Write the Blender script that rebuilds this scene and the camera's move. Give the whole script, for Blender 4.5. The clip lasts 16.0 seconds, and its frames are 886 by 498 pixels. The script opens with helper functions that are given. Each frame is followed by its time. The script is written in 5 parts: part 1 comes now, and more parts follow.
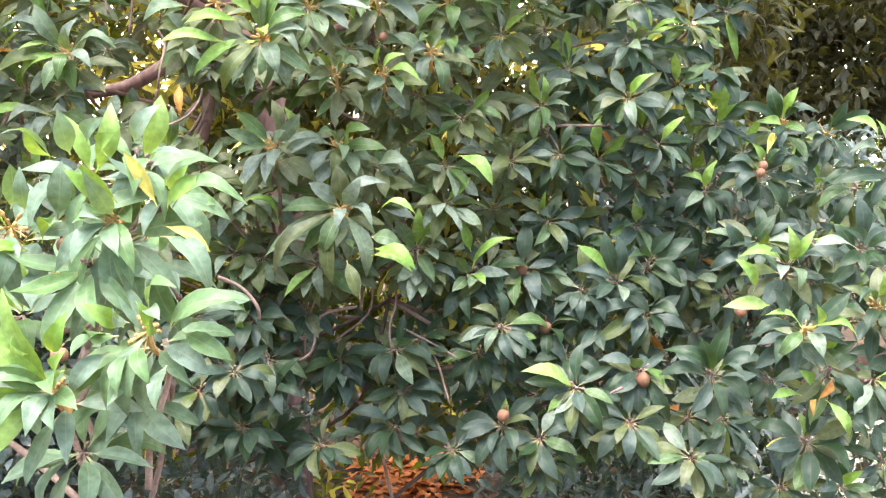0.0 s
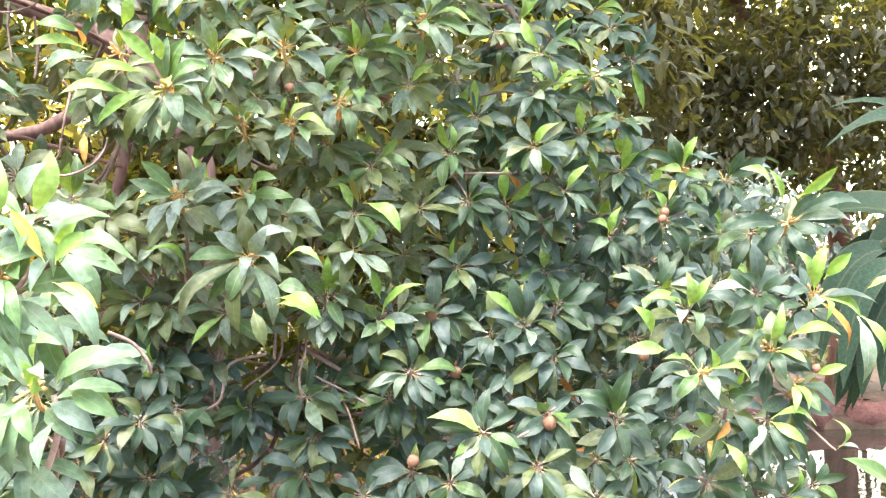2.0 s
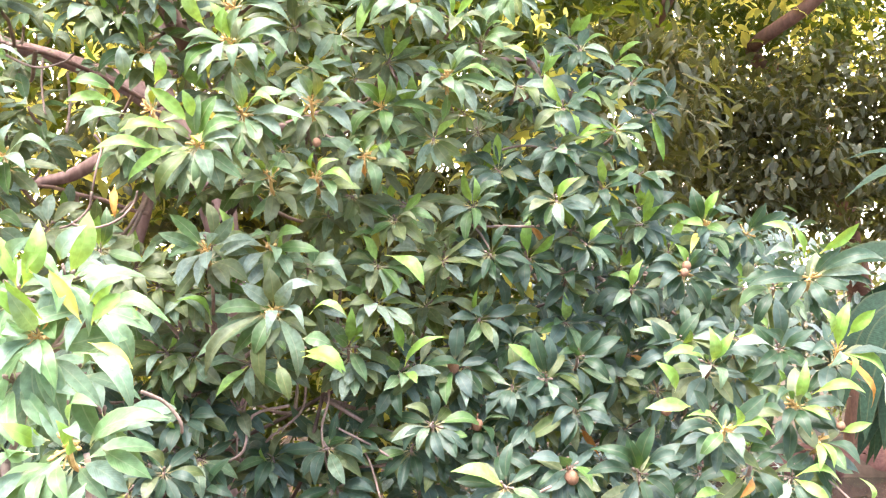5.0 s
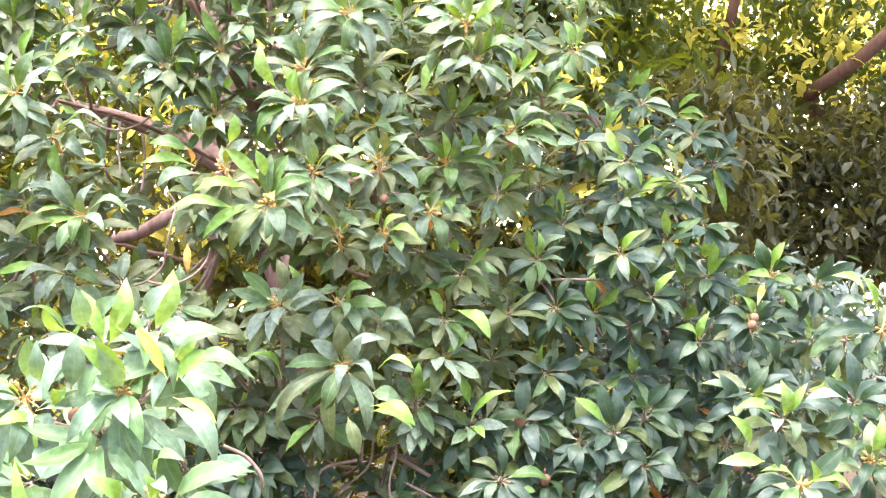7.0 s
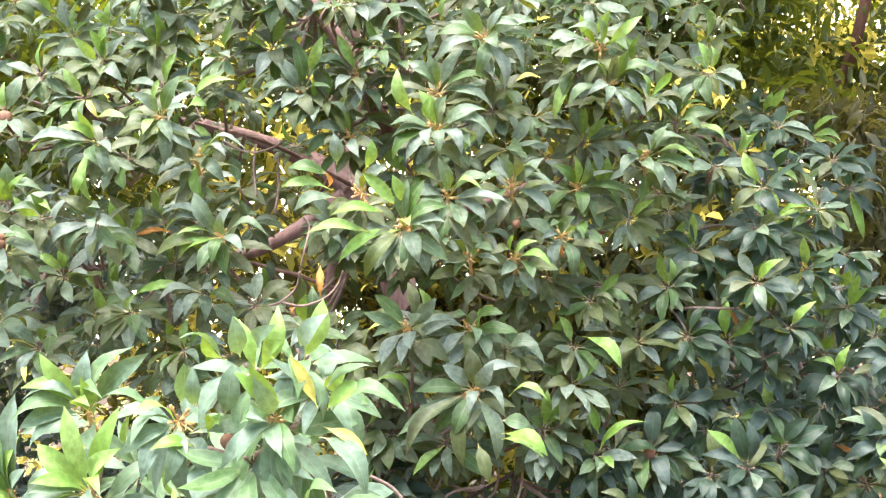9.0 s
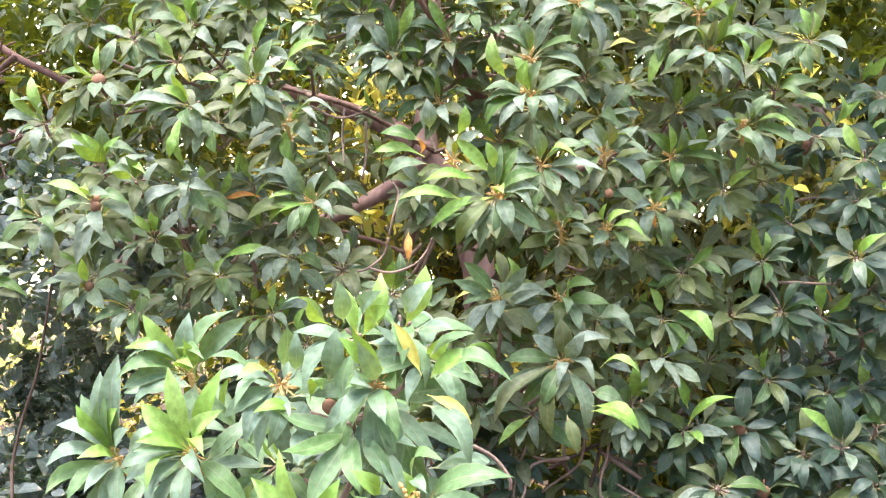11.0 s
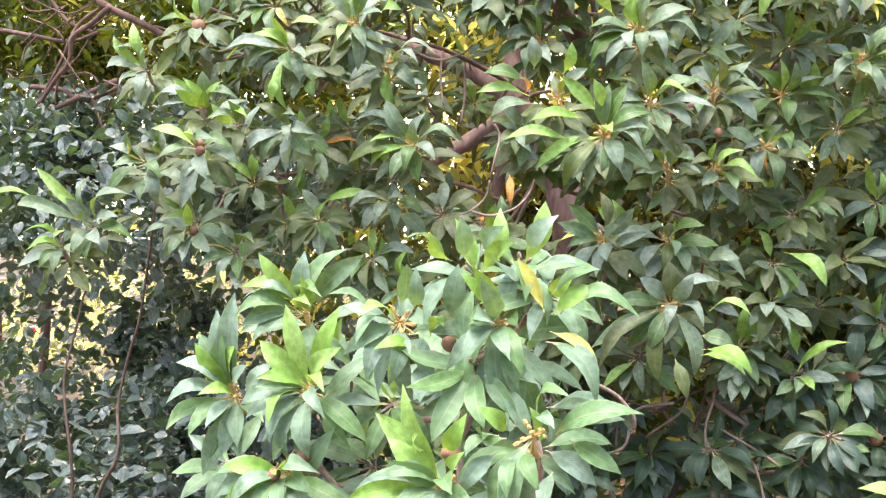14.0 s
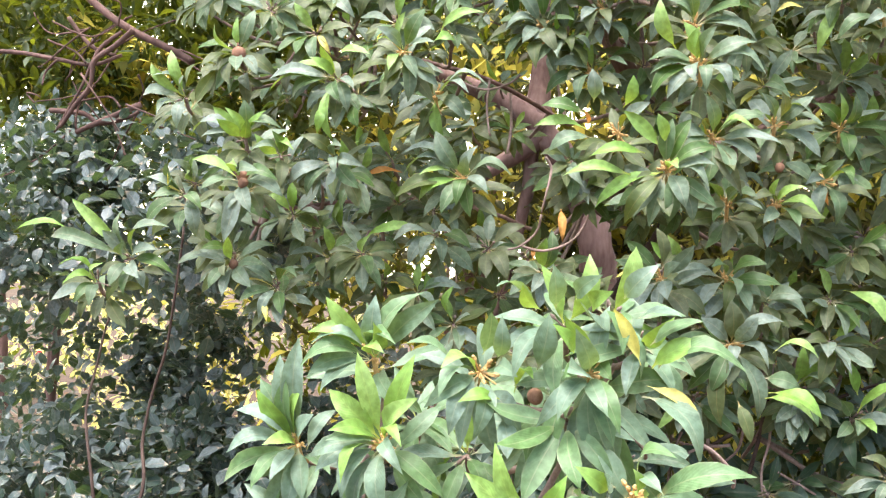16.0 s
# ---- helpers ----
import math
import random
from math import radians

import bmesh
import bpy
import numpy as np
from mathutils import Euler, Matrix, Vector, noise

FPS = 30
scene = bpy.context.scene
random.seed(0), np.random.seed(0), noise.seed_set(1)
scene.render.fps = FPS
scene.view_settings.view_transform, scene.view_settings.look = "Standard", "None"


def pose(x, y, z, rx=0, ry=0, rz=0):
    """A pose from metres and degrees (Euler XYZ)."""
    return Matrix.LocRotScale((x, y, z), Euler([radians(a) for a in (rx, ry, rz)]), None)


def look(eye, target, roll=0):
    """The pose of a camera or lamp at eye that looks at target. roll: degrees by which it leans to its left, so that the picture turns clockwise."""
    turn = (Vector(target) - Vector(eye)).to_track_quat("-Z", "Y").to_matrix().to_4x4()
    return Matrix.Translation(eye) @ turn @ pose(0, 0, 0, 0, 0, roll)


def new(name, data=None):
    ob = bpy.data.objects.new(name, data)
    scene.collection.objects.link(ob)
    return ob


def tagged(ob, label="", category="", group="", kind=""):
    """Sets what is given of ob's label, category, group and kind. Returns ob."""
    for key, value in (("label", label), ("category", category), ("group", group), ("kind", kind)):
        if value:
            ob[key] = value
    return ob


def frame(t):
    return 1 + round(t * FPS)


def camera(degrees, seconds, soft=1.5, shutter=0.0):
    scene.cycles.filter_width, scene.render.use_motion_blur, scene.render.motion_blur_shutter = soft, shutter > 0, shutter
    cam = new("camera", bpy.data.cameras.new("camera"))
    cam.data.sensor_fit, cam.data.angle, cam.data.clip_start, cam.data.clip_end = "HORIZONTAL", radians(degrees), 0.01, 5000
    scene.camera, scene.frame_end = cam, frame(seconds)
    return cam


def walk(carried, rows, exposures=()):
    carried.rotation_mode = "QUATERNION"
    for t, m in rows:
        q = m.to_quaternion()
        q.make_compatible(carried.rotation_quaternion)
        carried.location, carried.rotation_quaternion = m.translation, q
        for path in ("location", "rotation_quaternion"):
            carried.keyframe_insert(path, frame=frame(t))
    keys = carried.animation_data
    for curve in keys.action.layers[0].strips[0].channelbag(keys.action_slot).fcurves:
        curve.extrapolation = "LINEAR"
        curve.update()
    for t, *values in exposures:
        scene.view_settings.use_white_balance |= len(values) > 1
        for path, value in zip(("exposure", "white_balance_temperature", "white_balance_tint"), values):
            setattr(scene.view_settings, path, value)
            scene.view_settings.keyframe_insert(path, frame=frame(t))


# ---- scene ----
cam = camera(48.0, 16.0, soft=1.25)
PATH = [
    (0, (0.06, -0.034, 1.599), (-0.018, 1.961, 1.48), 0.1),
    (0.5, (0.094, -0.031, 1.6), (0.094, 1.964, 1.463), 0.0),
    (1, (0.112, -0.036, 1.608), (0.153, 1.961, 1.502), 0.0),
    (1.5, (0.113, -0.053, 1.619), (0.161, 1.946, 1.569), 0.0),
    (2, (0.112, -0.056, 1.619), (0.166, 1.943, 1.575), -0.1),
    (2.5, (0.101, -0.052, 1.615), (0.154, 1.946, 1.564), -0.3),
    (3, (0.093, -0.054, 1.615), (0.125, 1.945, 1.56), -0.1),
    (3.2, (0.094, -0.054, 1.615), (0.114, 1.945, 1.559), 0.0),
    (5.3, (0.093, -0.08, 1.65), (0.122, 1.918, 1.74), 0.4),
    (5.5, (0.087, -0.087, 1.651), (0.129, 1.908, 1.781), 0.8),
    (6, (0.078, -0.089, 1.648), (0.079, 1.906, 1.788), 0.0),
    (6.5, (0.073, -0.091, 1.649), (0.032, 1.904, 1.791), -0.4),
    (7, (0.064, -0.087, 1.648), (-0.014, 1.907, 1.79), -0.1),
    (7.5, (0.046, -0.082, 1.646), (-0.085, 1.908, 1.79), 0.0),
    (8, (0.031, -0.084, 1.643), (-0.154, 1.903, 1.784), -0.3),
    (8.5, (0.019, -0.081, 1.668), (-0.206, 1.899, 1.841), 0.4),
    (8.7, (0.011, -0.081, 1.672), (-0.238, 1.897, 1.842), 0.8),
    (10.8, (-0.04, -0.068, 1.675), (-0.419, 1.892, 1.797), 2.4),
    (11, (-0.052, -0.069, 1.671), (-0.454, 1.888, 1.77), 2.5),
    (11.5, (-0.073, -0.065, 1.661), (-0.516, 1.885, 1.718), 2.7),
    (12, (-0.082, -0.06, 1.656), (-0.527, 1.89, 1.698), 2.6),
    (12.5, (-0.094, -0.059, 1.657), (-0.555, 1.887, 1.687), 3.0),
    (13, (-0.095, -0.061, 1.652), (-0.577, 1.88, 1.681), 2.3),
    (13.5, (-0.105, -0.066, 1.654), (-0.631, 1.864, 1.674), 2.4),
    (14, (-0.112, -0.062, 1.647), (-0.652, 1.864, 1.648), 2.4),
    (14.5, (-0.123, -0.06, 1.646), (-0.692, 1.858, 1.618), 2.8),
    (15, (-0.13, -0.068, 1.652), (-0.729, 1.841, 1.658), 2.6),
    (15.5, (-0.164, -0.065, 1.659), (-0.766, 1.842, 1.656), 2.8),
    (16, (-0.233, -0.036, 1.676), (-0.761, 1.893, 1.714), 2.7),
]
EXPOSURES = [(0, 2.26), (1.0, 2.52), (2.0, 2.74), (3.2, 2.79), (5.3, 2.81), (7.0, 2.76), (8.0, 2.53), (8.5, 2.41), (11, 2.2), (13, 2.13), (14, 2.09), (16, 2.03)]
walk(cam, [(t, look(eye, target, roll)) for t, eye, target, roll in PATH], EXPOSURES)

# ---- light ----
SUN_TURN, SUN_HIGH = radians(205), radians(70)
world = bpy.data.worlds.new("sky")
scene.world = world
world.use_nodes = True
wn = world.node_tree
sky = wn.nodes.new("ShaderNodeTexSky")
sky.sky_type, sky.sun_disc, sky.sun_elevation, sky.sun_rotation = "NISHITA", False, SUN_HIGH, SUN_TURN
sky.air_density, sky.dust_density, sky.ozone_density = 1.0, 3.0, 1.0
wn.nodes["Background"].inputs["Strength"].default_value = 0.15
wn.links.new(sky.outputs[0], wn.nodes["Background"].inputs["Color"])
sun = new("sun", bpy.data.lights.new("sun", "SUN"))
sun.data.energy, sun.data.angle, sun.data.color = 3.3, radians(45), (1.0, 0.975, 0.955)
SUN_FROM = Vector((math.sin(SUN_TURN), math.cos(SUN_TURN), math.tan(SUN_HIGH)))
sun.matrix_world = look(SUN_FROM * 20, (0, 0, 0))


# ---- materials ----
def nodes_of(name):
    m = bpy.data.materials.new(name)
    m.use_nodes = True
    return m, m.node_tree.nodes, m.node_tree.links


def leaf_material(name, dark, light, glow, gloss=0.50, clear=0.28, vein=0.26, shine=0.30):
    """A leaf blade: two greens by leaf, blotches, a paler midrib and side veins, light that shines through."""
    m, n, l = nodes_of(name)
    p = n["Principled BSDF"]
    geo, info, uv = n.new("ShaderNodeNewGeometry"), n.new("ShaderNodeObjectInfo"), n.new("ShaderNodeUVMap")
    add = n.new("ShaderNodeMath")
    add.operation = "ADD"
    l.new(geo.outputs["Random Per Island"], add.inputs[0])
    l.new(info.outputs["Random"], add.inputs[1])
    frac = n.new("ShaderNodeMath")
    frac.operation = "FRACT"
    l.new(add.outputs[0], frac.inputs[0])
    pick = n.new("ShaderNodeMix")
    pick.data_type = "RGBA"
    pick.inputs["A"].default_value, pick.inputs["B"].default_value = (*dark, 1), (*light, 1)
    l.new(frac.outputs[0], pick.inputs["Factor"])
    # blotches
    spots = n.new("ShaderNodeTexNoise")
    spots.inputs["Scale"].default_value, spots.inputs["Detail"].default_value = 110, 4
    l.new(geo.outputs["Position"], spots.inputs["Vector"])
    ramp = n.new("ShaderNodeMapRange")
    ramp.inputs["From Min"].default_value, ramp.inputs["From Max"].default_value = 0.35, 0.7
    ramp.inputs["To Min"].default_value, ramp.inputs["To Max"].default_value = 0.68, 1.3
    l.new(spots.outputs[0], ramp.inputs["Value"])
    mul = n.new("ShaderNodeMix")
    mul.data_type, mul.blend_type = "RGBA", "MULTIPLY"
    mul.inputs["Factor"].default_value = 1
    l.new(pick.outputs["Result"], mul.inputs["A"])
    l.new(ramp.outputs[0], mul.inputs["B"])
    # midrib and side veins
    sep = n.new("ShaderNodeSeparateXYZ")
    l.new(uv.outputs[0], sep.inputs[0])
    off = n.new("ShaderNodeMath")
    off.operation = "SUBTRACT"
    l.new(sep.outputs[0], off.inputs[0])
    off.inputs[1].default_value = 0.5
    dist = n.new("ShaderNodeMath")
    dist.operation = "ABSOLUTE"
    l.new(off.outputs[0], dist.inputs[0])
    rib = n.new("ShaderNodeMapRange")
    rib.inputs["From Min"].default_value, rib.inputs["From Max"].default_value = 0.012, 0.04
    rib.inputs["To Min"].default_value, rib.inputs["To Max"].default_value = vein, 0
    l.new(dist.outputs[0], rib.inputs["Value"])
    slant = n.new("ShaderNodeMath")
    slant.operation = "MULTIPLY_ADD"
    l.new(dist.outputs[0], slant.inputs[0])
    slant.inputs[1].default_value = -0.55
    l.new(sep.outputs[1], slant.inputs[2])
    wave = n.new("ShaderNodeMath")
    wave.operation = "MULTIPLY"
    l.new(slant.outputs[0], wave.inputs[0])
    wave.inputs[1].default_value = 95
    sine = n.new("ShaderNodeMath")
    sine.operation = "SINE"
    l.new(wave.outputs[0], sine.inputs[0])
    pale = n.new("ShaderNodeMix")
    pale.data_type = "RGBA"
    stalk = n.new("ShaderNodeMapRange")
    stalk.inputs["From Min"].default_value, stalk.inputs["From Max"].default_value = 0.09, 0.19
    stalk.inputs["To Min"].default_value, stalk.inputs["To Max"].default_value = 0.95, 0
    l.new(sep.outputs[1], stalk.inputs["Value"])
    most = n.new("ShaderNodeMath")
    most.operation = "MAXIMUM"
    # pale margin, with light caught along the leaf's edge put into its colour
    rim, edge = n.new("ShaderNodeMapRange"), n.new("ShaderNodeMath")
    rim.inputs["From Min"].default_value, rim.inputs["From Max"].default_value = 0.44, 0.49
    rim.inputs["To Min"].default_value, rim.inputs["To Max"].default_value = 0, 0.8 * vein
    l.new(dist.outputs[0], rim.inputs["Value"])
    edge.operation = "MAXIMUM"
    l.new(rib.outputs[0], edge.inputs[0])
    l.new(rim.outputs[0], edge.inputs[1])
    l.new(edge.outputs[0], most.inputs[0])
    l.new(stalk.outputs[0], most.inputs[1])
    l.new(most.outputs[0], pale.inputs["Factor"])
    l.new(mul.outputs["Result"], pale.inputs["A"])
    pale.inputs["B"].default_value = (min(1, light[0] * 2.0 + 0.12), min(1, light[1] * 1.6 + 0.06), light[2] * 1.3 + 0.02, 1)
    l.new(pale.outputs["Result"], p.inputs["Base Color"])
    bump = n.new("ShaderNodeBump")
    bump.inputs["Strength"].default_value, bump.inputs["Distance"].default_value = 0.10, 0.001
    l.new(sine.outputs[0], bump.inputs["Height"])
    swell, buckle = n.new("ShaderNodeTexNoise"), n.new("ShaderNodeBump")
    swell.inputs["Scale"].default_value, swell.inputs["Detail"].default_value = 60, 2
    l.new(geo.outputs["Position"], swell.inputs["Vector"])
    buckle.inputs["Strength"].default_value, buckle.inputs["Distance"].default_value = 0.3, 0.006
    l.new(swell.outputs[0], buckle.inputs["Height"])
    l.new(bump.outputs[0], buckle.inputs["Normal"])
    l.new(buckle.outputs[0], p.inputs["Normal"])
    rough = n.new("ShaderNodeMapRange")
    rough.inputs["To Min"].default_value, rough.inputs["To Max"].default_value = gloss - 0.08, gloss + 0.14
    l.new(spots.outputs[0], rough.inputs["Value"])
    l.new(rough.outputs[0], p.inputs["Roughness"])
    p.inputs["Specular IOR Level"].default_value = shine
    thin = n.new("ShaderNodeBsdfTranslucent")
    thin.inputs["Color"].default_value = (*glow, 1)
    mix = n.new("ShaderNodeMixShader")
    mix.inputs[0].default_value = clear
    l.new(p.outputs[0], mix.inputs[1])
    l.new(thin.outputs[0], mix.inputs[2])
    l.new(mix.outputs[0], n["Material Output"].inputs["Surface"])
    return m


def rough_material(name, one, two, scale=12, roughness=0.85, depth=0.006, stretch=(1, 1, 1), third=None):
    """Bark, soil and the like: two colours in large patches and fine grain, with relief."""
    m, n, l = nodes_of(name)
    p = n["Principled BSDF"]
    tex, mapping = n.new("ShaderNodeTexCoord"), n.new("ShaderNodeMapping")
    mapping.inputs["Scale"].default_value = stretch
    l.new(tex.outputs["Object"], mapping.inputs[0])
    big, fine = n.new("ShaderNodeTexNoise"), n.new("ShaderNodeTexNoise")
    big.inputs["Scale"].default_value, big.inputs["Detail"].default_value = scale, 5
    fine.inputs["Scale"].default_value, fine.inputs["Detail"].default_value = scale * 7, 6
    l.new(mapping.outputs[0], big.inputs["Vector"])
    l.new(mapping.outputs[0], fine.inputs["Vector"])
    ramp = n.new("ShaderNodeValToRGB")
    ramp.color_ramp.elements[0].position, ramp.color_ramp.elements[1].position = 0.36, 0.64
    ramp.color_ramp.elements[0].color, ramp.color_ramp.elements[1].color = (*one, 1), (*two, 1)
    if third:
        e = ramp.color_ramp.elements.new(0.74)
        e.color = (*third, 1)
    mixin = n.new("ShaderNodeMix")
    mixin.inputs["Factor"].default_value = 0.4
    l.new(big.outputs[0], mixin.inputs["A"])
    l.new(fine.outputs[0], mixin.inputs["B"])
    l.new(mixin.outputs["Result"], ramp.inputs[0])
    l.new(ramp.outputs[0], p.inputs["Base Color"])
    p.inputs["Roughness"].default_value = roughness
    p.inputs["Specular IOR Level"].default_value = 0.15
    bump = n.new("ShaderNodeBump")
    bump.inputs["Strength"].default_value, bump.inputs["Distance"].default_value = 0.7, depth
    l.new(mixin.outputs["Result"], bump.inputs["Height"])
    l.new(bump.outputs[0], p.inputs["Normal"])
    return m


LEAF = {
    "d": leaf_material("leaf_old", (0.050, 0.074, 0.016), (0.092, 0.107, 0.058), (0.34, 0.36, 0.03), clear=0.15, gloss=0.48),
    "m": leaf_material("leaf_mature", (0.046, 0.096, 0.018), (0.148, 0.184, 0.150), (0.32, 0.46, 0.03), clear=0.15, gloss=0.46),
    # mature leaf with shade put into its colour, for low and right-hand whorls
    "g": leaf_material("leaf_near_shade", (0.015, 0.038, 0.013), (0.041, 0.064, 0.054), (0.16, 0.30, 0.05), clear=0.13, gloss=0.46),
    "f": leaf_material("leaf_fresh", (0.082, 0.152, 0.050), (0.136, 0.192, 0.150), (0.38, 0.54, 0.12), clear=0.17, gloss=0.45),
    "l": leaf_material("leaf_young", (0.118, 0.226, 0.036), (0.196, 0.300, 0.086), (0.44, 0.60, 0.07), clear=0.21, vein=0.12, gloss=0.44),
    "y": leaf_material("leaf_yellow", (0.52, 0.50, 0.12), (0.64, 0.54, 0.16), (0.7, 0.6, 0.10), clear=0.3, vein=0.1),
    "o": leaf_material("leaf_dry", (0.27, 0.105, 0.016), (0.40, 0.20, 0.05), (0.6, 0.25, 0.05), gloss=0.55, vein=0.1),
}
MANGO = leaf_material("leaf_mango", (0.022, 0.042, 0.012), (0.048, 0.072, 0.024), (0.36, 0.40, 0.02), clear=0.24)
SHRUB = leaf_material("leaf_shrub", (0.042, 0.068, 0.056), (0.142, 0.166, 0.166), (0.20, 0.32, 0.06), gloss=0.36, clear=0.14)
# far leaf made pale and yellow: strong sunlight put into its colour
SUNLIGHT_TONE = leaf_material("leaf_far_sunlight", (0.20, 0.22, 0.05), (0.52, 0.44, 0.22), (0.92, 0.84, 0.34), clear=0.6)
# darker, browner copy of the mango leaf: shade put into its colour
SHADE_TONE = leaf_material("leaf_far_shade", (0.027, 0.031, 0.014), (0.082, 0.084, 0.050), (0.40, 0.36, 0.05), clear=0.21)
# brighter copy of the mango leaf: light from behind put into its colour
BACKLIGHT_TONE = leaf_material("leaf_far_backlight", (0.10, 0.14, 0.022), (0.24, 0.25, 0.050), (0.92, 0.78, 0.18), clear=0.68)
STRAP = leaf_material("leaf_strap", (0.011, 0.026, 0.014), (0.020, 0.042, 0.024), (0.08, 0.15, 0.03), gloss=0.62, clear=0.06, vein=0.25, shine=0.18)
BARK = rough_material("bark", (0.12, 0.066, 0.056), (0.29, 0.185, 0.165), 9, 0.85, 0.008, (1, 1, 0.35))
TWIG = rough_material("twig_bark", (0.14, 0.095, 0.078), (0.30, 0.21, 0.175), 30, 0.8, 0.002)
MANGO_BARK = rough_material("mango_bark", (0.09, 0.046, 0.034), (0.20, 0.105, 0.075), 8, 0.85, 0.006, (1, 1, 0.4))
RED_BARK = rough_material("red_bark", (0.070, 0.040, 0.033), (0.19, 0.112, 0.094), 8, 0.85, 0.006, (1, 1, 0.4))
PALE_STEM = rough_material("pale_stem", (0.26, 0.17, 0.14), (0.46, 0.33, 0.28), 30, 0.8, 0.002)
# stem bark; also a shade-dark stand-in on the sapodilla's inner limbs
STEM = rough_material("stem_and_shaded_limb", (0.045, 0.030, 0.025), (0.10, 0.065, 0.052), 30, 0.8, 0.002)
FRUIT = rough_material("fruit_skin", (0.16, 0.080, 0.050), (0.26, 0.14, 0.09), 60, 0.75, 0.001)
BUD = rough_material("bud_scurf", (0.40, 0.23, 0.09), (0.58, 0.39, 0.17), 120, 0.8, 0.001)
SOIL = rough_material("soil", (0.034, 0.022, 0.015), (0.085, 0.053, 0.037), 3, 0.95, 0.02)
BANK = rough_material("bank_soil", (0.040, 0.017, 0.013), (0.125, 0.058, 0.048), 6, 0.9, 0.02)
LITTER = [rough_material("litter_brown", (0.08, 0.042, 0.022), (0.19, 0.10, 0.052), 25, 0.8, 0.001),
          rough_material("litter_orange", (0.42, 0.09, 0.02), (0.62, 0.22, 0.05), 25, 0.75, 0.001)]
PETAL = rough_material("petal", (0.55, 0.02, 0.03), (0.75, 0.06, 0.06), 40, 0.6, 0.001)
WATER, wnodes, wlinks = nodes_of("pond_water")
wp = wnodes["Principled BSDF"]
wp.inputs["Base Color"].default_value, wp.inputs["Roughness"].default_value = (0.035, 0.028, 0.02, 1), 0.03
wp.inputs["IOR"].default_value = 1.33
ripple, wbump = wnodes.new("ShaderNodeTexNoise"), wnodes.new("ShaderNodeBump")
ripple.inputs["Scale"].default_value = 9
wbump.inputs["Strength"].default_value, wbump.inputs["Distance"].default_value = 0.3, 0.02
wlinks.new(ripple.outputs[0], wbump.inputs["Height"])
wlinks.new(wbump.outputs[0], wp.inputs["Normal"])


# ---- builders ----
rng = random.Random(7)


def link(name, mesh, parent=None, label=""):
    ob = new(name, mesh)
    ob.parent = parent
    return tagged(ob, label=label)


def empty(name, place, label, category, kind="", group=""):
    ob = new(name)
    ob.location = place
    ob.empty_display_size = 0.1
    return tagged(ob, label, category, group, kind)


BLADE = ((0.0, 0.0), (0.01, 0.08), (0.10, 0.08), (0.17, 0.30), (0.28, 0.66), (0.43, 0.96), (0.58, 1.0), (0.73, 0.85), (0.86, 0.52), (0.94, 0.21), (1.0, 0.0))


def blade(arch, fold, twist, fat, sickle=0.0):
    """Points, faces and uv of one leaf: base at 0, tip at (0, 1, 0), upper side to +z. fat: half its width over its length; sickle: how far it bends to one side."""
    pts, uvs, rows = [], [], []
    for s, broad in BLADE:
        half = fat * broad
        z = arch * 4 * s * (1 - s) * (0.75 + 0.5 * s)
        if half == 0:
            rows.append([len(pts)])
            pts.append((sickle * 4 * s * (1 - s), s, z))
            uvs.append((0.5, s))
            continue
        row = []
        for u in (-1, -0.55, 0, 0.55, 1):
            row.append(len(pts))
            tilt = twist * (s - 0.5)
            pts.append((u * half * math.cos(fold) + sickle * 4 * s * (1 - s), s, z + abs(u) * half * math.sin(fold) + u * half * tilt + 0.016 * math.sin(11 * s + 2.6 * u + 40 * fold) * u * u))
            uvs.append((0.5 + 0.5 * u, s))
        rows.append(row)
    faces = []
    for a, b in zip(rows, rows[1:]):
        if len(a) == 1:
            faces += [(a[0], b[k + 1], b[k]) for k in range(4)]
        elif len(b) == 1:
            faces += [(a[k], a[k + 1], b[0]) for k in range(4)]
        else:
            faces += [(a[k], a[k + 1], b[k + 1], b[k]) for k in range(4)]
    return np.array(pts), faces, uvs


SHAPES = [blade(*v) for v in
          ((0.05, 0.20, 0.4, 0.158, 0.03), (0.12, 0.30, -0.6, 0.166, -0.04), (0.17, 0.16, 0.7, 0.155, 0.05), (0.22, 0.28, -0.5, 0.168, -0.03),
           (0.08, 0.45, 0.6, 0.158, 0.0), (0.27, 0.22, 0.6, 0.158, 0.04), (-0.08, 0.30, -0.9, 0.160, -0.05), (0.14, 0.12, 0.5, 0.172, 0.02),
           (0.33, 0.26, 0.5, 0.150, -0.06), (0.38, 0.34, -0.7, 0.152, 0.06))]


def far_blade(arch, fold, fat):
    """A leaf of few faces for what stands far off."""
    pts = [(0, 0, 0)]
    for s, w in ((0.3, 0.85), (0.65, 0.9)):
        z = arch * 4 * s * (1 - s)
        pts += [(-fat * w, s, z + fat * w * fold), (0, s, z), (fat * w, s, z + fat * w * fold)]
    pts.append((0, 1, 0))
    faces = [(0, 2, 1), (0, 3, 2), (1, 2, 5, 4), (2, 3, 6, 5), (4, 5, 7), (5, 6, 7)]
    return np.array(pts, dtype=float), faces, [(0.5 + 0.5 * p[0] / fat, p[1]) for p in pts]


FAR = [far_blade(*v) for v in ((0.05, 0.3, 0.16), (0.12, 0.4, 0.17), (0.2, 0.2, 0.15), (-0.05, 0.5, 0.17))]


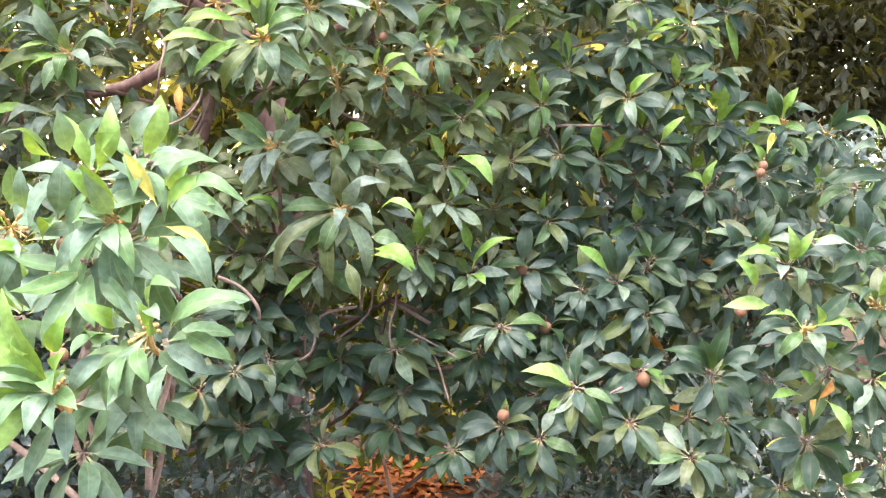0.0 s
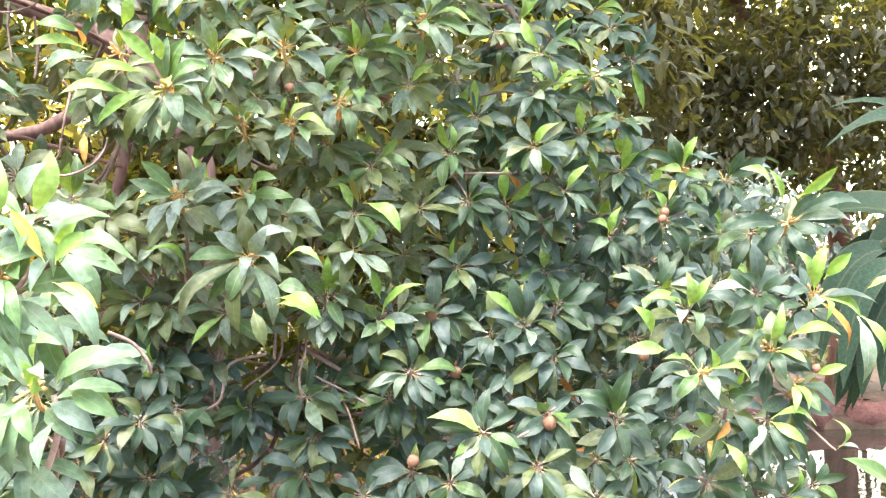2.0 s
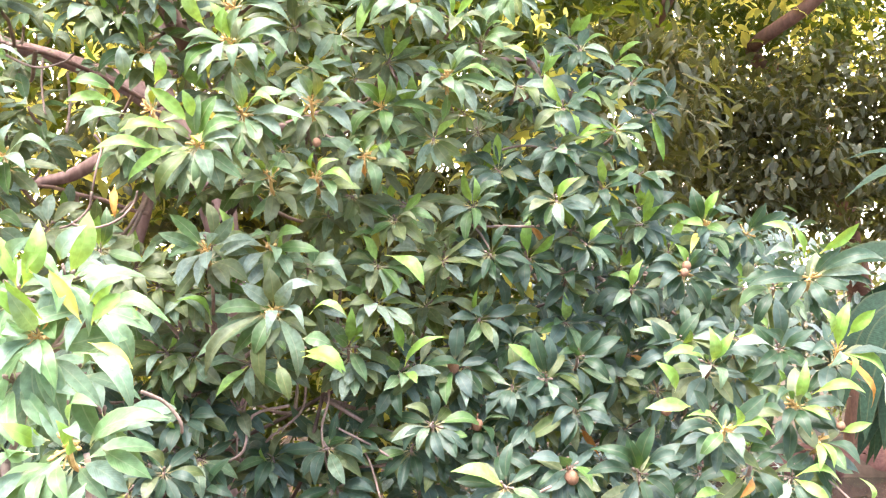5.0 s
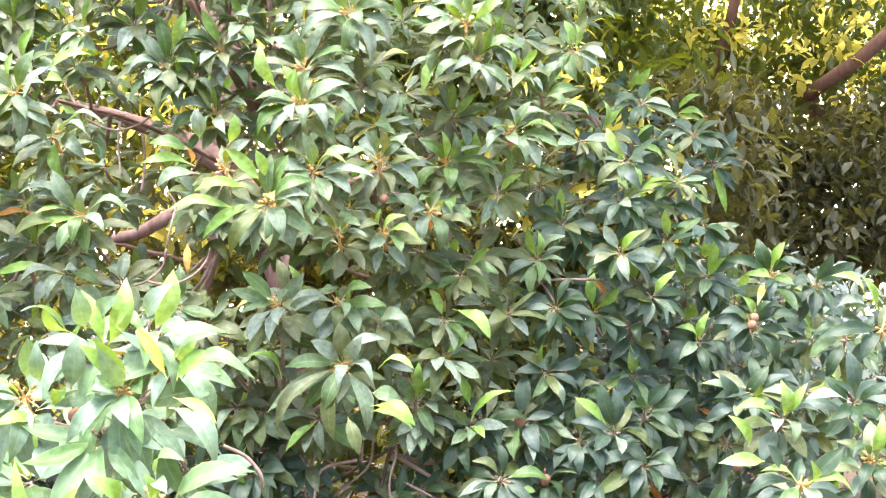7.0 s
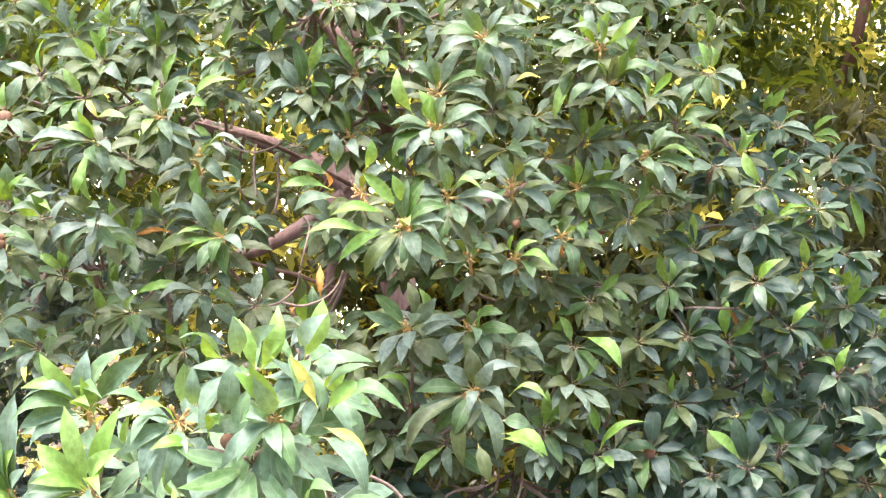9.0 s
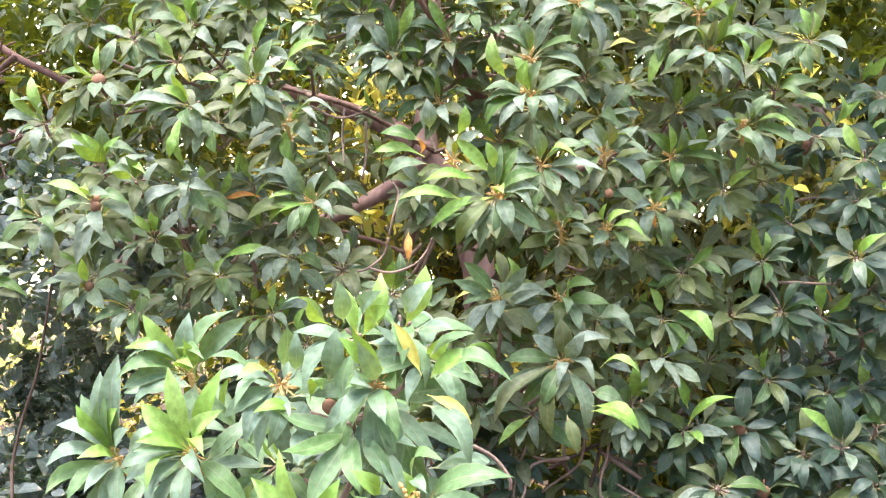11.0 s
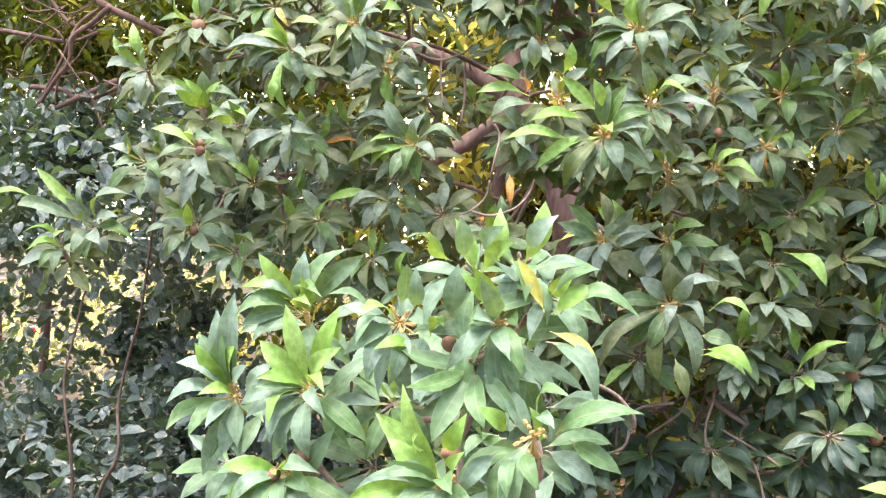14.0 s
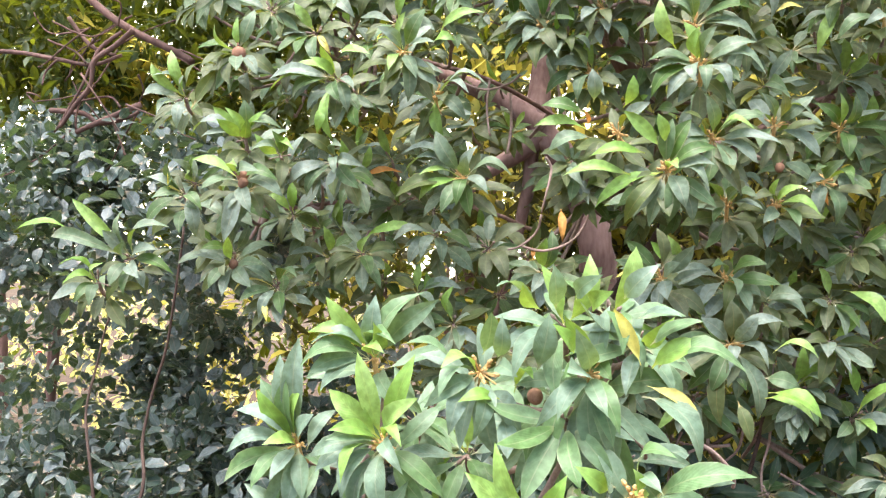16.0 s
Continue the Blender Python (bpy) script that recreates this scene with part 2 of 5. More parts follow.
def mesh_of(name, pts, faces, uvs, materials, slots=None):
    me = bpy.data.meshes.new(name)
    me.from_pydata([tuple(p) for p in pts], [], faces)
    if uvs is not None:
        flat = np.array(uvs, dtype=np.float32)
        loops = np.empty(len(me.loops), dtype=np.int32)
        me.loops.foreach_get("vertex_index", loops)
        me.uv_layers.new(name="UVMap").data.foreach_set("uv", flat[loops].ravel())
    for m in materials:
        me.materials.append(m)
    if slots is not None:
        me.polygons.foreach_set("material_index", slots)
    me.polygons.foreach_set("use_smooth", [True] * len(me.polygons))
    me.update()
    return me


SHARED = {}


def shared_leaf(tone, shape):
    if (tone, shape) not in SHARED:
        SHARED[tone, shape] = mesh_of("leaf", *SHAPES[shape], [LEAF[tone]])
    return SHARED[tone, shape]


class Bunch:
    """Many leaves gathered into one mesh."""

    def __init__(self, materials):
        self.materials, self.pts, self.faces, self.uvs, self.slots, self.count = materials, [], [], [], [], 0

    def add(self, m, shape, slot=0):
        pts, faces, uvs = shape
        a = np.array(m)
        self.pts.append(pts @ a[:3, :3].T + a[:3, 3])
        self.faces += [tuple(i + self.count for i in f) for f in faces]
        self.uvs += uvs
        self.slots += [slot] * len(faces)
        self.count += len(pts)

    def build(self, name, parent, label=""):
        me = mesh_of(name, np.concatenate(self.pts), self.faces, self.uvs, self.materials, self.slots)
        return link(name, me, parent, label)


TONES = "dmlyofg"


def leaf_pose(base, tip, up, wide=1.0):
    """From the unit leaf to one that goes from base to tip with its upper side towards up."""
    y = tip - base
    size = y.length
    y = y.normalized()
    x = y.cross(up)
    x = x.normalized() if x.length > 1e-4 else Vector((1, 0, 0))
    z = x.cross(y)
    return Matrix((
        (x.x * size * wide, y.x * size, z.x * size, base.x),
        (x.y * size * wide, y.y * size, z.y * size, base.y),
        (x.z * size * wide, y.z * size, z.z * size, base.z),
        (0, 0, 0, 1)))


def tube(bm, points, radii, sides=8, lump=0.0):
    """A round limb through points, with a radius at each."""
    points = [Vector(p) for p in points]
    rings = []
    for i, p in enumerate(points):
        along = (points[min(i + 1, len(points) - 1)] - points[max(i - 1, 0)]).normalized()
        a = along.cross(Vector((0.31, 0.95, 0.1))).normalized()
        b = along.cross(a)
        ring = []
        for k in range(sides):
            w = 2 * math.pi * k / sides
            r = radii[i] * (1 + lump * noise.noise(p * 14 + Vector((math.cos(w), math.sin(w), 0)) * 1.5))
            ring.append(bm.verts.new(p + (a * math.cos(w) + b * math.sin(w)) * r))
        rings.append(ring)
    for r, q in zip(rings, rings[1:]):
        for k in range(sides):
            bm.faces.new((r[k], r[(k + 1) % sides], q[(k + 1) % sides], q[k]))
    bm.faces.new(rings[0][::-1])
    bm.faces.new(rings[-1])


def bend(points, steps=6, wobble=0.0, seed=0):
    """A smooth line through points, with a little unevenness."""
    pts = [Vector(p) for p in points]
    out = []
    for i in range(len(pts) - 1):
        p0, p1, p2, p3 = pts[max(i - 1, 0)], pts[i], pts[i + 1], pts[min(i + 2, len(pts) - 1)]
        for k in range(steps):
            t = k / steps
            q = 0.5 * (2 * p1 + (p2 - p0) * t + (2 * p0 - 5 * p1 + 4 * p2 - p3) * t * t + (3 * p1 - p0 - 3 * p2 + p3) * t ** 3)
            out.append(q + wobble * noise.noise_vector(q * 6 + Vector((seed, 0, 0))))
    return out + [pts[-1]]


def limb(name, points, thick, thin, material, parent, steps=6, sides=10, wobble=0.012, lump=0.12, label=""):
    line = bend(points, steps, wobble, len(points) + points[0][0])
    n = len(line) - 1
    bm = bmesh.new()
    tube(bm, line, [thick + (thin - thick) * i / n for i in range(n + 1)], sides, lump)
    me = bpy.data.meshes.new(name)
    bm.to_mesh(me)
    bm.free()
    me.materials.append(material)
    me.polygons.foreach_set("use_smooth", [True] * len(me.polygons))
    return link(name, me, parent, label)


def fruit(place, size, parent, hang=(0, 0, 1)):
    """A small round brown fruit with a stalk end."""
    bm = bmesh.new()
    bmesh.ops.create_uvsphere(bm, u_segments=14, v_segments=9, radius=1)
    for v in bm.verts:
        v.co.z *= 1.08 - 0.12 * v.co.z
        v.co *= size * (1 + 0.04 * noise.noise(v.co * 2 + Vector(place) * 9))
    tube(bm, [Vector((0, 0, size)), Vector((0.1 * size, 0, size * 1.9))], [size * 0.2, size * 0.14], 6)
    me = bpy.data.meshes.new("fruit")
    bm.to_mesh(me)
    bm.free()
    me.materials.append(FRUIT)
    me.polygons.foreach_set("use_smooth", [True] * len(me.polygons))
    ob = link("fruit", me, parent)
    ob.location = Vector(place) - parent.location
    ob.rotation_euler = Vector((0, 0, 1)).rotation_difference(Vector(hang)).to_euler()
    return ob


class Tree:
    """A tree of leaf whorls on shoots. Whorls with leaves given get a shoot and leaves of their own; the rest go into the crown."""

    def __init__(self, name, place, label, plain="m", size=0.091):
        self.plain, self.size = plain, size
        self.thing = empty(name, place, label, "tree")
        self.crown = Bunch([LEAF[t] for t in TONES])
        self.twigs = bmesh.new()
        self.nodes = []
        self.own = 0

    def local(self, p):
        return Vector(p) - self.thing.location

    def limb(self, points, thick, thin, name="limb", material=BARK, joins=True, **more):
        if joins:
            self.nodes += [Vector(p) for p in bend(points, 3)]
        return limb(name, [self.local(p) for p in points], thick, thin, material, self.thing, **more)

    def shoot_mesh(self, bm, c, back, buds):
        """The shoot's end: a stub from behind the whorl to its heart, with scurfy flower stalks."""
        tube(bm, bend([back, back.lerp(c, 0.6) + Vector((0, 0, -0.008)), c], 3), [0.0042] * 3 + [0.0036] * 4, 6)
        for _ in range(buds):
            d = Vector((rng.uniform(-1, 1), rng.uniform(-1.1, 0.1), rng.uniform(-0.6, 1))).normalized()
            e = c + d * rng.uniform(0.011, 0.027)
            tube(bm, [c, c.lerp(e, 0.6), c.lerp(e, 0.8), e], [0.0012, 0.0013, 0.0030, 0.0016] if rng.random() < 0.6 else [0.001, 0.001, 0.0014, 0.001], 6)

    def whorl(self, c, leaves=None, young=2, size=None, buds=13, turn=0.0, rise=0.85, old=15, dull=0.5):
        """leaves: (reach across, reach up, tone) of each leaf from the heart at c, and where its stalk starts if not there; without them a whorl of the usual kind."""
        c, size = Vector(c), size or self.size
        axis = Vector((math.sin(turn), -math.cos(turn), rise)).normalized()
        near = min(self.nodes, key=lambda q: (q - c).length) if self.nodes else c - axis
        back = c - axis * 0.045
        # low and right-hand leaves swap to tone g: shade put into colour
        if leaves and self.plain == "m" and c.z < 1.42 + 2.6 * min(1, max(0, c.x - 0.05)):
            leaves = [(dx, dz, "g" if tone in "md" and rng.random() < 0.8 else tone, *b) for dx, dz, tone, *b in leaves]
        own = bool(leaves) and self.own + len(leaves) <= 310
        if own:
            self.own += len(leaves)
            bm = bmesh.new()
            self.shoot_mesh(bm, Vector(), back - c, buds)
            me = bpy.data.meshes.new("shoot")
            bm.to_mesh(me)
            bm.free()
            me.materials.append(BUD)
            shoot = link("shoot", me, self.thing)
            shoot.location = self.local(c)
            for leaf in leaves:
                shape, m, tone = self.placed(size, *leaf)
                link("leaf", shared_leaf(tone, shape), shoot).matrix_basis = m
        else:
            self.shoot_mesh(self.twigs, c, back, buds // 2)
            for leaf in leaves or ():
                shape, m, tone = self.placed(size, *leaf)
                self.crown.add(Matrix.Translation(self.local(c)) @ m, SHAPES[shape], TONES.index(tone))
        if leaves:
            self.usual(c - axis * 0.03, axis, 0, size * 0.98, 10 if self.plain == "m" else 7, 0.7, self.plain)
        else:
            self.usual(c, axis, young, size, old, dull, self.plain)
        # the twig behind it
        gap = near - back
        if 0.03 < gap.length < 0.26:
            mid = back.lerp(near, 0.5) + Vector((0, 0.03, -0.12 * gap.length))
            line = bend([back, mid, near], 4, 0.006, c.x)
            tube(self.twigs, line, [0.003 + 0.003 * i / len(line) for i in range(len(line))], 6, 0.1)

    def placed(self, size, dx, dz, tone, bx=0.0, bz=0.0):
        ax, az = dx - bx, dz - bz
        flat = math.hypot(ax, az)
        long = max(size * rng.uniform(0.95, 1.08), flat * 1.02) if not (bx or bz) else max(size * 0.75, flat * 1.08)
        dy = -math.sqrt(max(0.0, long * long - flat * flat)) * 0.75
        way = Vector((ax, dy, az))
        start = Vector((bx, -0.35 * math.hypot(bx, bz), bz))
        up = Vector((rng.uniform(-0.6, 0.6) + ax * 2.0, -0.85 + rng.uniform(-0.35, 0.35), 0.65 + rng.uniform(-0.3, 0.5)))
        if az > 0.6 * flat:
            up = Vector((rng.uniform(-0.55, 0.55), -0.9, 0.3))
        if az < -0.3 * flat:
            up = Vector((ax * 4 + rng.uniform(-0.5, 0.5), -0.9, 0.5))
        wide = rng.uniform(0.95, 1.18) * min(1.25, size * 1.06 / long) * (0.55 if tone in "yo" else 0.82 if tone == "l" else 0.88 if tone == "f" else 1)
        shape = rng.choice((0, 1, 2, 3, 5, 7)) if az > 0.6 * flat else rng.choice((2, 3, 5, 8, 9)) if az > -0.3 * flat else rng.choice((1, 2, 3, 5, 8))
        return shape, leaf_pose(start + way.normalized() * 0.006, start + way, up, wide), tone

    def usual(self, c, axis, young, size, old, dull, plain):
        side = axis.cross(Vector((0, 0, 1))).normalized()
        top = side.cross(axis)
        phase = rng.random() * 6.28
        for i in range(old):
            w = phase + i * 2.399
            lean = radians(50 + 50 * i / old + rng.uniform(-10, 10))
            d = axis * math.cos(lean) + (side * math.cos(w) + top * math.sin(w)) * math.sin(lean)
            d.z -= 0.34 + 0.4 * rng.random()
            d.normalize()
            long = size * rng.uniform(0.78, 1.12)
            tone = "d" if plain == "m" and rng.random() < dull else plain
            # the same painted shade for most filler leaves low down and to the right
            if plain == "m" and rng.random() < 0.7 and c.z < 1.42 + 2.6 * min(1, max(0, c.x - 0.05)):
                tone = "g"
            roll = rng.random()
            tone = "y" if roll < 0.003 and plain == "m" else "o" if roll < 0.004 and plain == "m" else tone
            up = axis + Vector((rng.uniform(-0.9, 0.9), -0.4, rng.uniform(0.0, 0.9)))
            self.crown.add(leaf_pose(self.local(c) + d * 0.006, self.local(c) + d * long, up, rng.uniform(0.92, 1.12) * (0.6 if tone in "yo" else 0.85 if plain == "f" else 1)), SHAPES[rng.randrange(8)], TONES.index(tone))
        for i in range(young):
            w = phase + i * 2.1
            lean = radians(rng.uniform(8, 40))
            d = (axis + Vector((0, 0, 0.9))).normalized() * math.cos(lean) + (side * math.cos(w) + top * math.sin(w)) * math.sin(lean)
            d.normalize()
            up = Vector((rng.uniform(-0.9, 0.9), -0.9, 0.35))
            self.crown.add(leaf_pose(self.local(c) + d * 0.006, self.local(c) + d * size * rng.uniform(0.7, 1.0), up, 0.95), SHAPES[rng.randrange(8)], TONES.index("l"))

    def loose(self, base, tip, tone, up=(0, -0.6, 0.8), wide=1.0, shape=3):
        """A single leaf of its own."""
        ob = link("leaf", shared_leaf(tone, shape), self.thing)
        ob.matrix_basis = leaf_pose(self.local(base), self.local(tip), Vector(up), wide * (0.7 if tone in "yo" else 1))

    def done(self, crown_label="", twig_material=TWIG):
        if self.crown.count:
            tagged(self.crown.build("crown", self.thing, crown_label), kind="stuff")
        me = bpy.data.meshes.new("branchwork")
        for v in self.twigs.verts:
            v.co -= self.thing.location
        self.twigs.to_mesh(me)
        self.twigs.free()
        me.materials.append(twig_material)
        me.polygons.foreach_set("use_smooth", [True] * len(me.polygons))
        tagged(link("branchwork", me, self.thing), kind="stuff")


def branch_of(thing, points, thick, thin, name="limb"):
    return limb(name, [Vector(p) - thing.location for p in points], thick, thin, RED_BARK, thing, steps=4, sides=8, wobble=0.008)


def inside(x, z, outline):
    odd = False
    for (x0, z0), (x1, z1) in zip(outline, outline[1:] + outline[:1]):
        if (z0 > z) != (z1 > z) and x < x0 + (z - z0) * (x1 - x0) / (z1 - z0):
            odd = not odd
    return odd


# ---- glowing backdrop, added as bright sky and backlight ----
SKY_GLOW, hn, hl = nodes_of("sky_glow")
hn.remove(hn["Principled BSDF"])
sky_glow = hn.new("ShaderNodeEmission")
sky_glow.inputs["Color"].default_value, sky_glow.inputs["Strength"].default_value = (1.0, 0.95, 0.80, 1), 1.8
hl.new(sky_glow.outputs[0], hn["Material Output"].inputs["Surface"])
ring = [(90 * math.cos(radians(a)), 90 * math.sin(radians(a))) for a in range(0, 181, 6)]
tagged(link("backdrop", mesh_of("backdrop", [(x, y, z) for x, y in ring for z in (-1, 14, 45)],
       [(3 * i + k, 3 * i + 3 + k, 3 * i + 4 + k, 3 * i + 1 + k) for i in range(len(ring) - 1) for k in (0, 1)], None, [SKY_GLOW])),
       "glowing backdrop added as bright sky behind the trees, backlights the leaves", "backdrop", kind="structure")


# ---- ground, bank, pond ----
def ground_height(x, y):
    h = 0.05 * noise.noise(Vector((x, y, 0)) * 0.6) + 0.015 * noise.noise(Vector((x, y, 3)) * 3.1)
    away = max(abs(x - 4.0) - 2.6, abs(y - 6.3) - 2.5)
    k = min(1, max(0, (away + 0.35) / 0.5))
    return -0.75 + (h + 0.75) * k * k * (3 - 2 * k)


def ground():
    xs = sorted({round(v, 2) for v in [*np.arange(-8, 10.01, 0.2), -4000, -600, -120, -40, -20, -12, 13, 20, 40, 120, 600, 4000]})
    ys = sorted({round(v, 2) for v in [*np.arange(-3, 13.01, 0.2), -4000, -600, -120, -30, -10, -5, 16, 22, 40, 120, 600, 4000]})
    pts = [(x, y, ground_height(x, y)) for y in ys for x in xs]
    w = len(xs)
    faces = [(j * w + i, j * w + i + 1, (j + 1) * w + i + 1, (j + 1) * w + i) for j in range(len(ys) - 1) for i in range(w - 1)]
    me = mesh_of("ground", pts, faces, None, [SOIL])
    tagged(link("ground", me), "bare brown earth under the trees", "ground", kind="structure")


ground()
bm = bmesh.new()
bmesh.ops.create_grid(bm, x_segments=24, y_segments=24, size=2.9)
me = bpy.data.meshes.new("water")
bm.to_mesh(me)
bm.free()
me.materials.append(WATER)
pond = link("water", me)
pond.location = (4.0, 6.3, -0.21)
tagged(pond, "still brown pond water mirroring trees and sky", "water", kind="structure")


# ---- the large sapodilla tree ----
sapodilla = Tree("sapodilla_tree", (-0.42, 2.10, 0.0), "large sapodilla tree with whorled dark green leaves and brown fruit")
sapodilla.limb([(-0.60, 3.50, -0.05), (-0.62, 3.46, 0.8), (-0.620, 3.40, 1.613), (-0.633, 3.38, 1.786), (-0.670, 3.38, 1.936), (-0.742, 3.38, 2.052), (-0.822, 3.38, 2.176), (-0.852, 3.41, 2.316), (-0.857, 3.46, 2.467), (-0.861, 3.53, 2.669), (-0.899, 3.58, 2.936)], 0.074, 0.026, "trunk", sides=16, lump=0.22, label="rough pinkish-brown trunk")
sapodilla.limb([(-0.814, 3.36, 2.166), (-0.899, 3.37, 2.230), (-0.975, 3.38, 2.275), (-1.059, 3.38, 2.311), (-1.159, 3.36, 2.348), (-1.339, 3.26, 2.388)], 0.044, 0.024)
sapodilla.limb([(-0.834, 3.36, 2.158), (-0.906, 3.36, 2.094), (-0.973, 3.36, 2.049), (-1.047, 3.31, 1.987), (-1.139, 3.24, 1.933), (-1.32, 3.2, 1.90), (-1.56, 3.25, 1.97)], 0.038, 0.012)
sapodilla.limb([(-0.863, 3.40, 2.111), (-0.873, 3.40, 1.996), (-0.896, 3.42, 1.877), (-0.928, 3.42, 1.736), (-0.964, 3.40, 1.515)], 0.026, 0.016)
# inner limb: the crown's shade is put into its colour by the darker bark
sapodilla.limb([(-0.62, 3.46, 0.7), (-0.55, 2.6, 0.9), (-0.45, 2.10, 1.1), (-0.45, 2.10, 1.3), (-0.463, 2.15, 1.60), (-0.36, 2.2, 1.78), (-0.33, 2.2, 1.95), (-0.40, 2.15, 2.15), (-0.45, 2.2, 2.6), (-0.45, 2.2, 3.1)], 0.010, 0.006, material=STEM)
sapodilla.limb([(-0.603, 2.45, 2.05), (-0.762, 2.25, 2.12), (-0.93, 2.17, 2.16), (-1.2, 2.15, 2.2)], 0.006, 0.004)
sapodilla.limb([(-0.75, 2.9, 1.80), (-0.9, 2.35, 1.84), (-1.3, 2.2, 1.80)], 0.006, 0.004)
sapodilla.limb([(-0.5, 2.06, 1.83), (-0.2, 2.3, 2.0), (0.1, 2.45, 2.15), (0.35, 2.55, 2.2)], 0.014, 0.005)
# two inner limbs, darkened for shade in the same way
sapodilla.limb([(-0.45, 2.08, 1.2), (-0.1, 2.45, 1.35), (0.3, 2.6, 1.5), (0.65, 2.6, 1.65)], 0.005, 0.003, material=STEM)
sapodilla.limb([(-0.46, 2.1, 0.65), (0.0, 2.6, 0.9), (0.4, 2.65, 1.1), (0.75, 2.5, 1.3)], 0.006, 0.004, material=STEM)
sapodilla.limb([(-0.42, 2.1, 2.1), (-0.6, 2.05, 2.4), (-0.9, 2.0, 2.7)], 0.022, 0.010)
# low inner limbs, shade painted by the dark bark too
sapodilla.limb([(-0.46, 2.09, 1.0), (-0.42, 1.98, 1.2), (-0.36, 1.98, 1.45)], 0.005, 0.004, material=STEM)
sapodilla.limb([(-0.46, 2.1, 1.0), (-0.2, 2.05, 1.15), (-0.12, 2.05, 1.45)], 0.005, 0.004, material=STEM)
sapodilla.limb([(-0.36, 2.2, 3.0), (-0.6, 2.6, 3.3), (-1.2, 2.8, 3.5)], 0.02, 0.01)
sapodilla.limb([(-0.37, 2.2, 2.8), (-0.1, 2.6, 3.0), (0.0, 3.0, 3.2)], 0.02, 0.01)
sapodilla.limb([(-0.38, 2.2, 2.6), (-0.9, 2.9, 2.9), (-1.5, 3.1, 3.0)], 0.02, 0.01)
sapodilla.limb([(-0.551, 1.840, 1.895), (-0.541, 1.850, 1.874), (-0.546, 1.840, 1.833), (-0.557, 1.850, 1.790)], 0.0028, 0.002, "twig", TWIG, steps=4, sides=7, wobble=0.004, joins=False)
sapodilla.limb([(-0.554, 1.840, 1.789), (-0.563, 1.850, 1.756), (-0.590, 1.840, 1.726), (-0.619, 1.850, 1.717)], 0.0028, 0.002, "twig", TWIG, steps=4, sides=7, wobble=0.004, joins=False)
sapodilla.limb([(-0.587, 1.830, 1.725), (-0.548, 1.840, 1.717), (-0.500, 1.830, 1.733), (-0.476, 1.840, 1.764), (-0.466, 1.830, 1.788)], 0.0028, 0.002, "twig", TWIG, steps=4, sides=7, wobble=0.004, joins=False)
sapodilla.limb([(0.159, 2.100, 1.742), (0.197, 2.110, 1.735), (0.258, 2.100, 1.736), (0.333, 2.110, 1.738)], 0.0032, 0.0026, "twig", TWIG, steps=4, sides=7, wobble=0.004, joins=False)
sapodilla.limb([(0.160, 2.100, 1.748), (0.197, 2.110, 1.724), (0.224, 2.100, 1.680)], 0.0028, 0.002, "twig", TWIG, steps=4, sides=7, wobble=0.004, joins=False)
sapodilla.limb([(0.338, 2.200, 1.921), (0.309, 2.210, 1.924), (0.269, 2.200, 1.915), (0.244, 2.210, 1.906)], 0.0032, 0.0026, "twig", TWIG, steps=4, sides=7, wobble=0.004, joins=False)
sapodilla.limb([(-0.769, 1.950, 2.072), (-0.731, 1.960, 2.055), (-0.691, 1.950, 2.049), (-0.652, 1.960, 2.063), (-0.631, 1.950, 2.076)], 0.0028, 0.002, "twig", TWIG, steps=4, sides=7, wobble=0.004, joins=False)
sapodilla.limb([(-0.691, 1.950, 2.065), (-0.697, 1.960, 2.013), (-0.687, 1.950, 1.951)], 0.0028, 0.002, "twig", TWIG, steps=4, sides=7, wobble=0.004, joins=False)
sapodilla.limb([(-0.653, 1.980, 2.046), (-0.651, 1.990, 1.981), (-0.656, 1.980, 1.919)], 0.003, 0.003, "twig", TWIG, steps=4, sides=7, wobble=0.004, joins=False)
sapodilla.limb([(-0.117, 2.000, 1.403), (-0.118, 2.010, 1.361), (-0.129, 2.000, 1.305), (-0.118, 2.010, 1.222)], 0.0029, 0.0026, "branch", TWIG, steps=4, sides=7, wobble=0.004, joins=False)
sapodilla.limb([(-0.166, 2.020, 1.395), (-0.179, 2.030, 1.335), (-0.249, 2.020, 1.278)], 0.0029, 0.0026, "branch", TWIG, steps=4, sides=7, wobble=0.004, joins=False)
sapodilla.limb([(-0.282, 2.000, 1.374), (-0.301, 2.010, 1.314), (-0.305, 2.000, 1.258)], 0.0026, 0.0023, "branch", TWIG, steps=4, sides=7, wobble=0.004, joins=False)
sapodilla.limb([(-0.190, 1.950, 1.366), (-0.266, 1.960, 1.342), (-0.281, 1.950, 1.275), (-0.312, 1.960, 1.250)], 0.0033, 0.0026, "branch", TWIG, steps=4, sides=7, wobble=0.004, joins=False)
sapodilla.limb([(-0.053, 2.000, 1.277), (-0.030, 2.010, 1.240), (-0.006, 2.000, 1.159)], 0.0026, 0.0026, "branch", TWIG, steps=4, sides=7, wobble=0.004, joins=False)
sapodilla.limb([(-0.099, 2.000, 1.312), (-0.030, 2.010, 1.275), (0.017, 2.000, 1.247)], 0.0026, 0.0026, "branch", TWIG, steps=4, sides=7, wobble=0.004, joins=False)
sapodilla.limb([(0.243, 1.880, 1.201), (0.289, 1.890, 1.196), (0.332, 1.880, 1.218)], 0.003, 0.003, "twig", TWIG, steps=4, sides=7, wobble=0.004, joins=False)
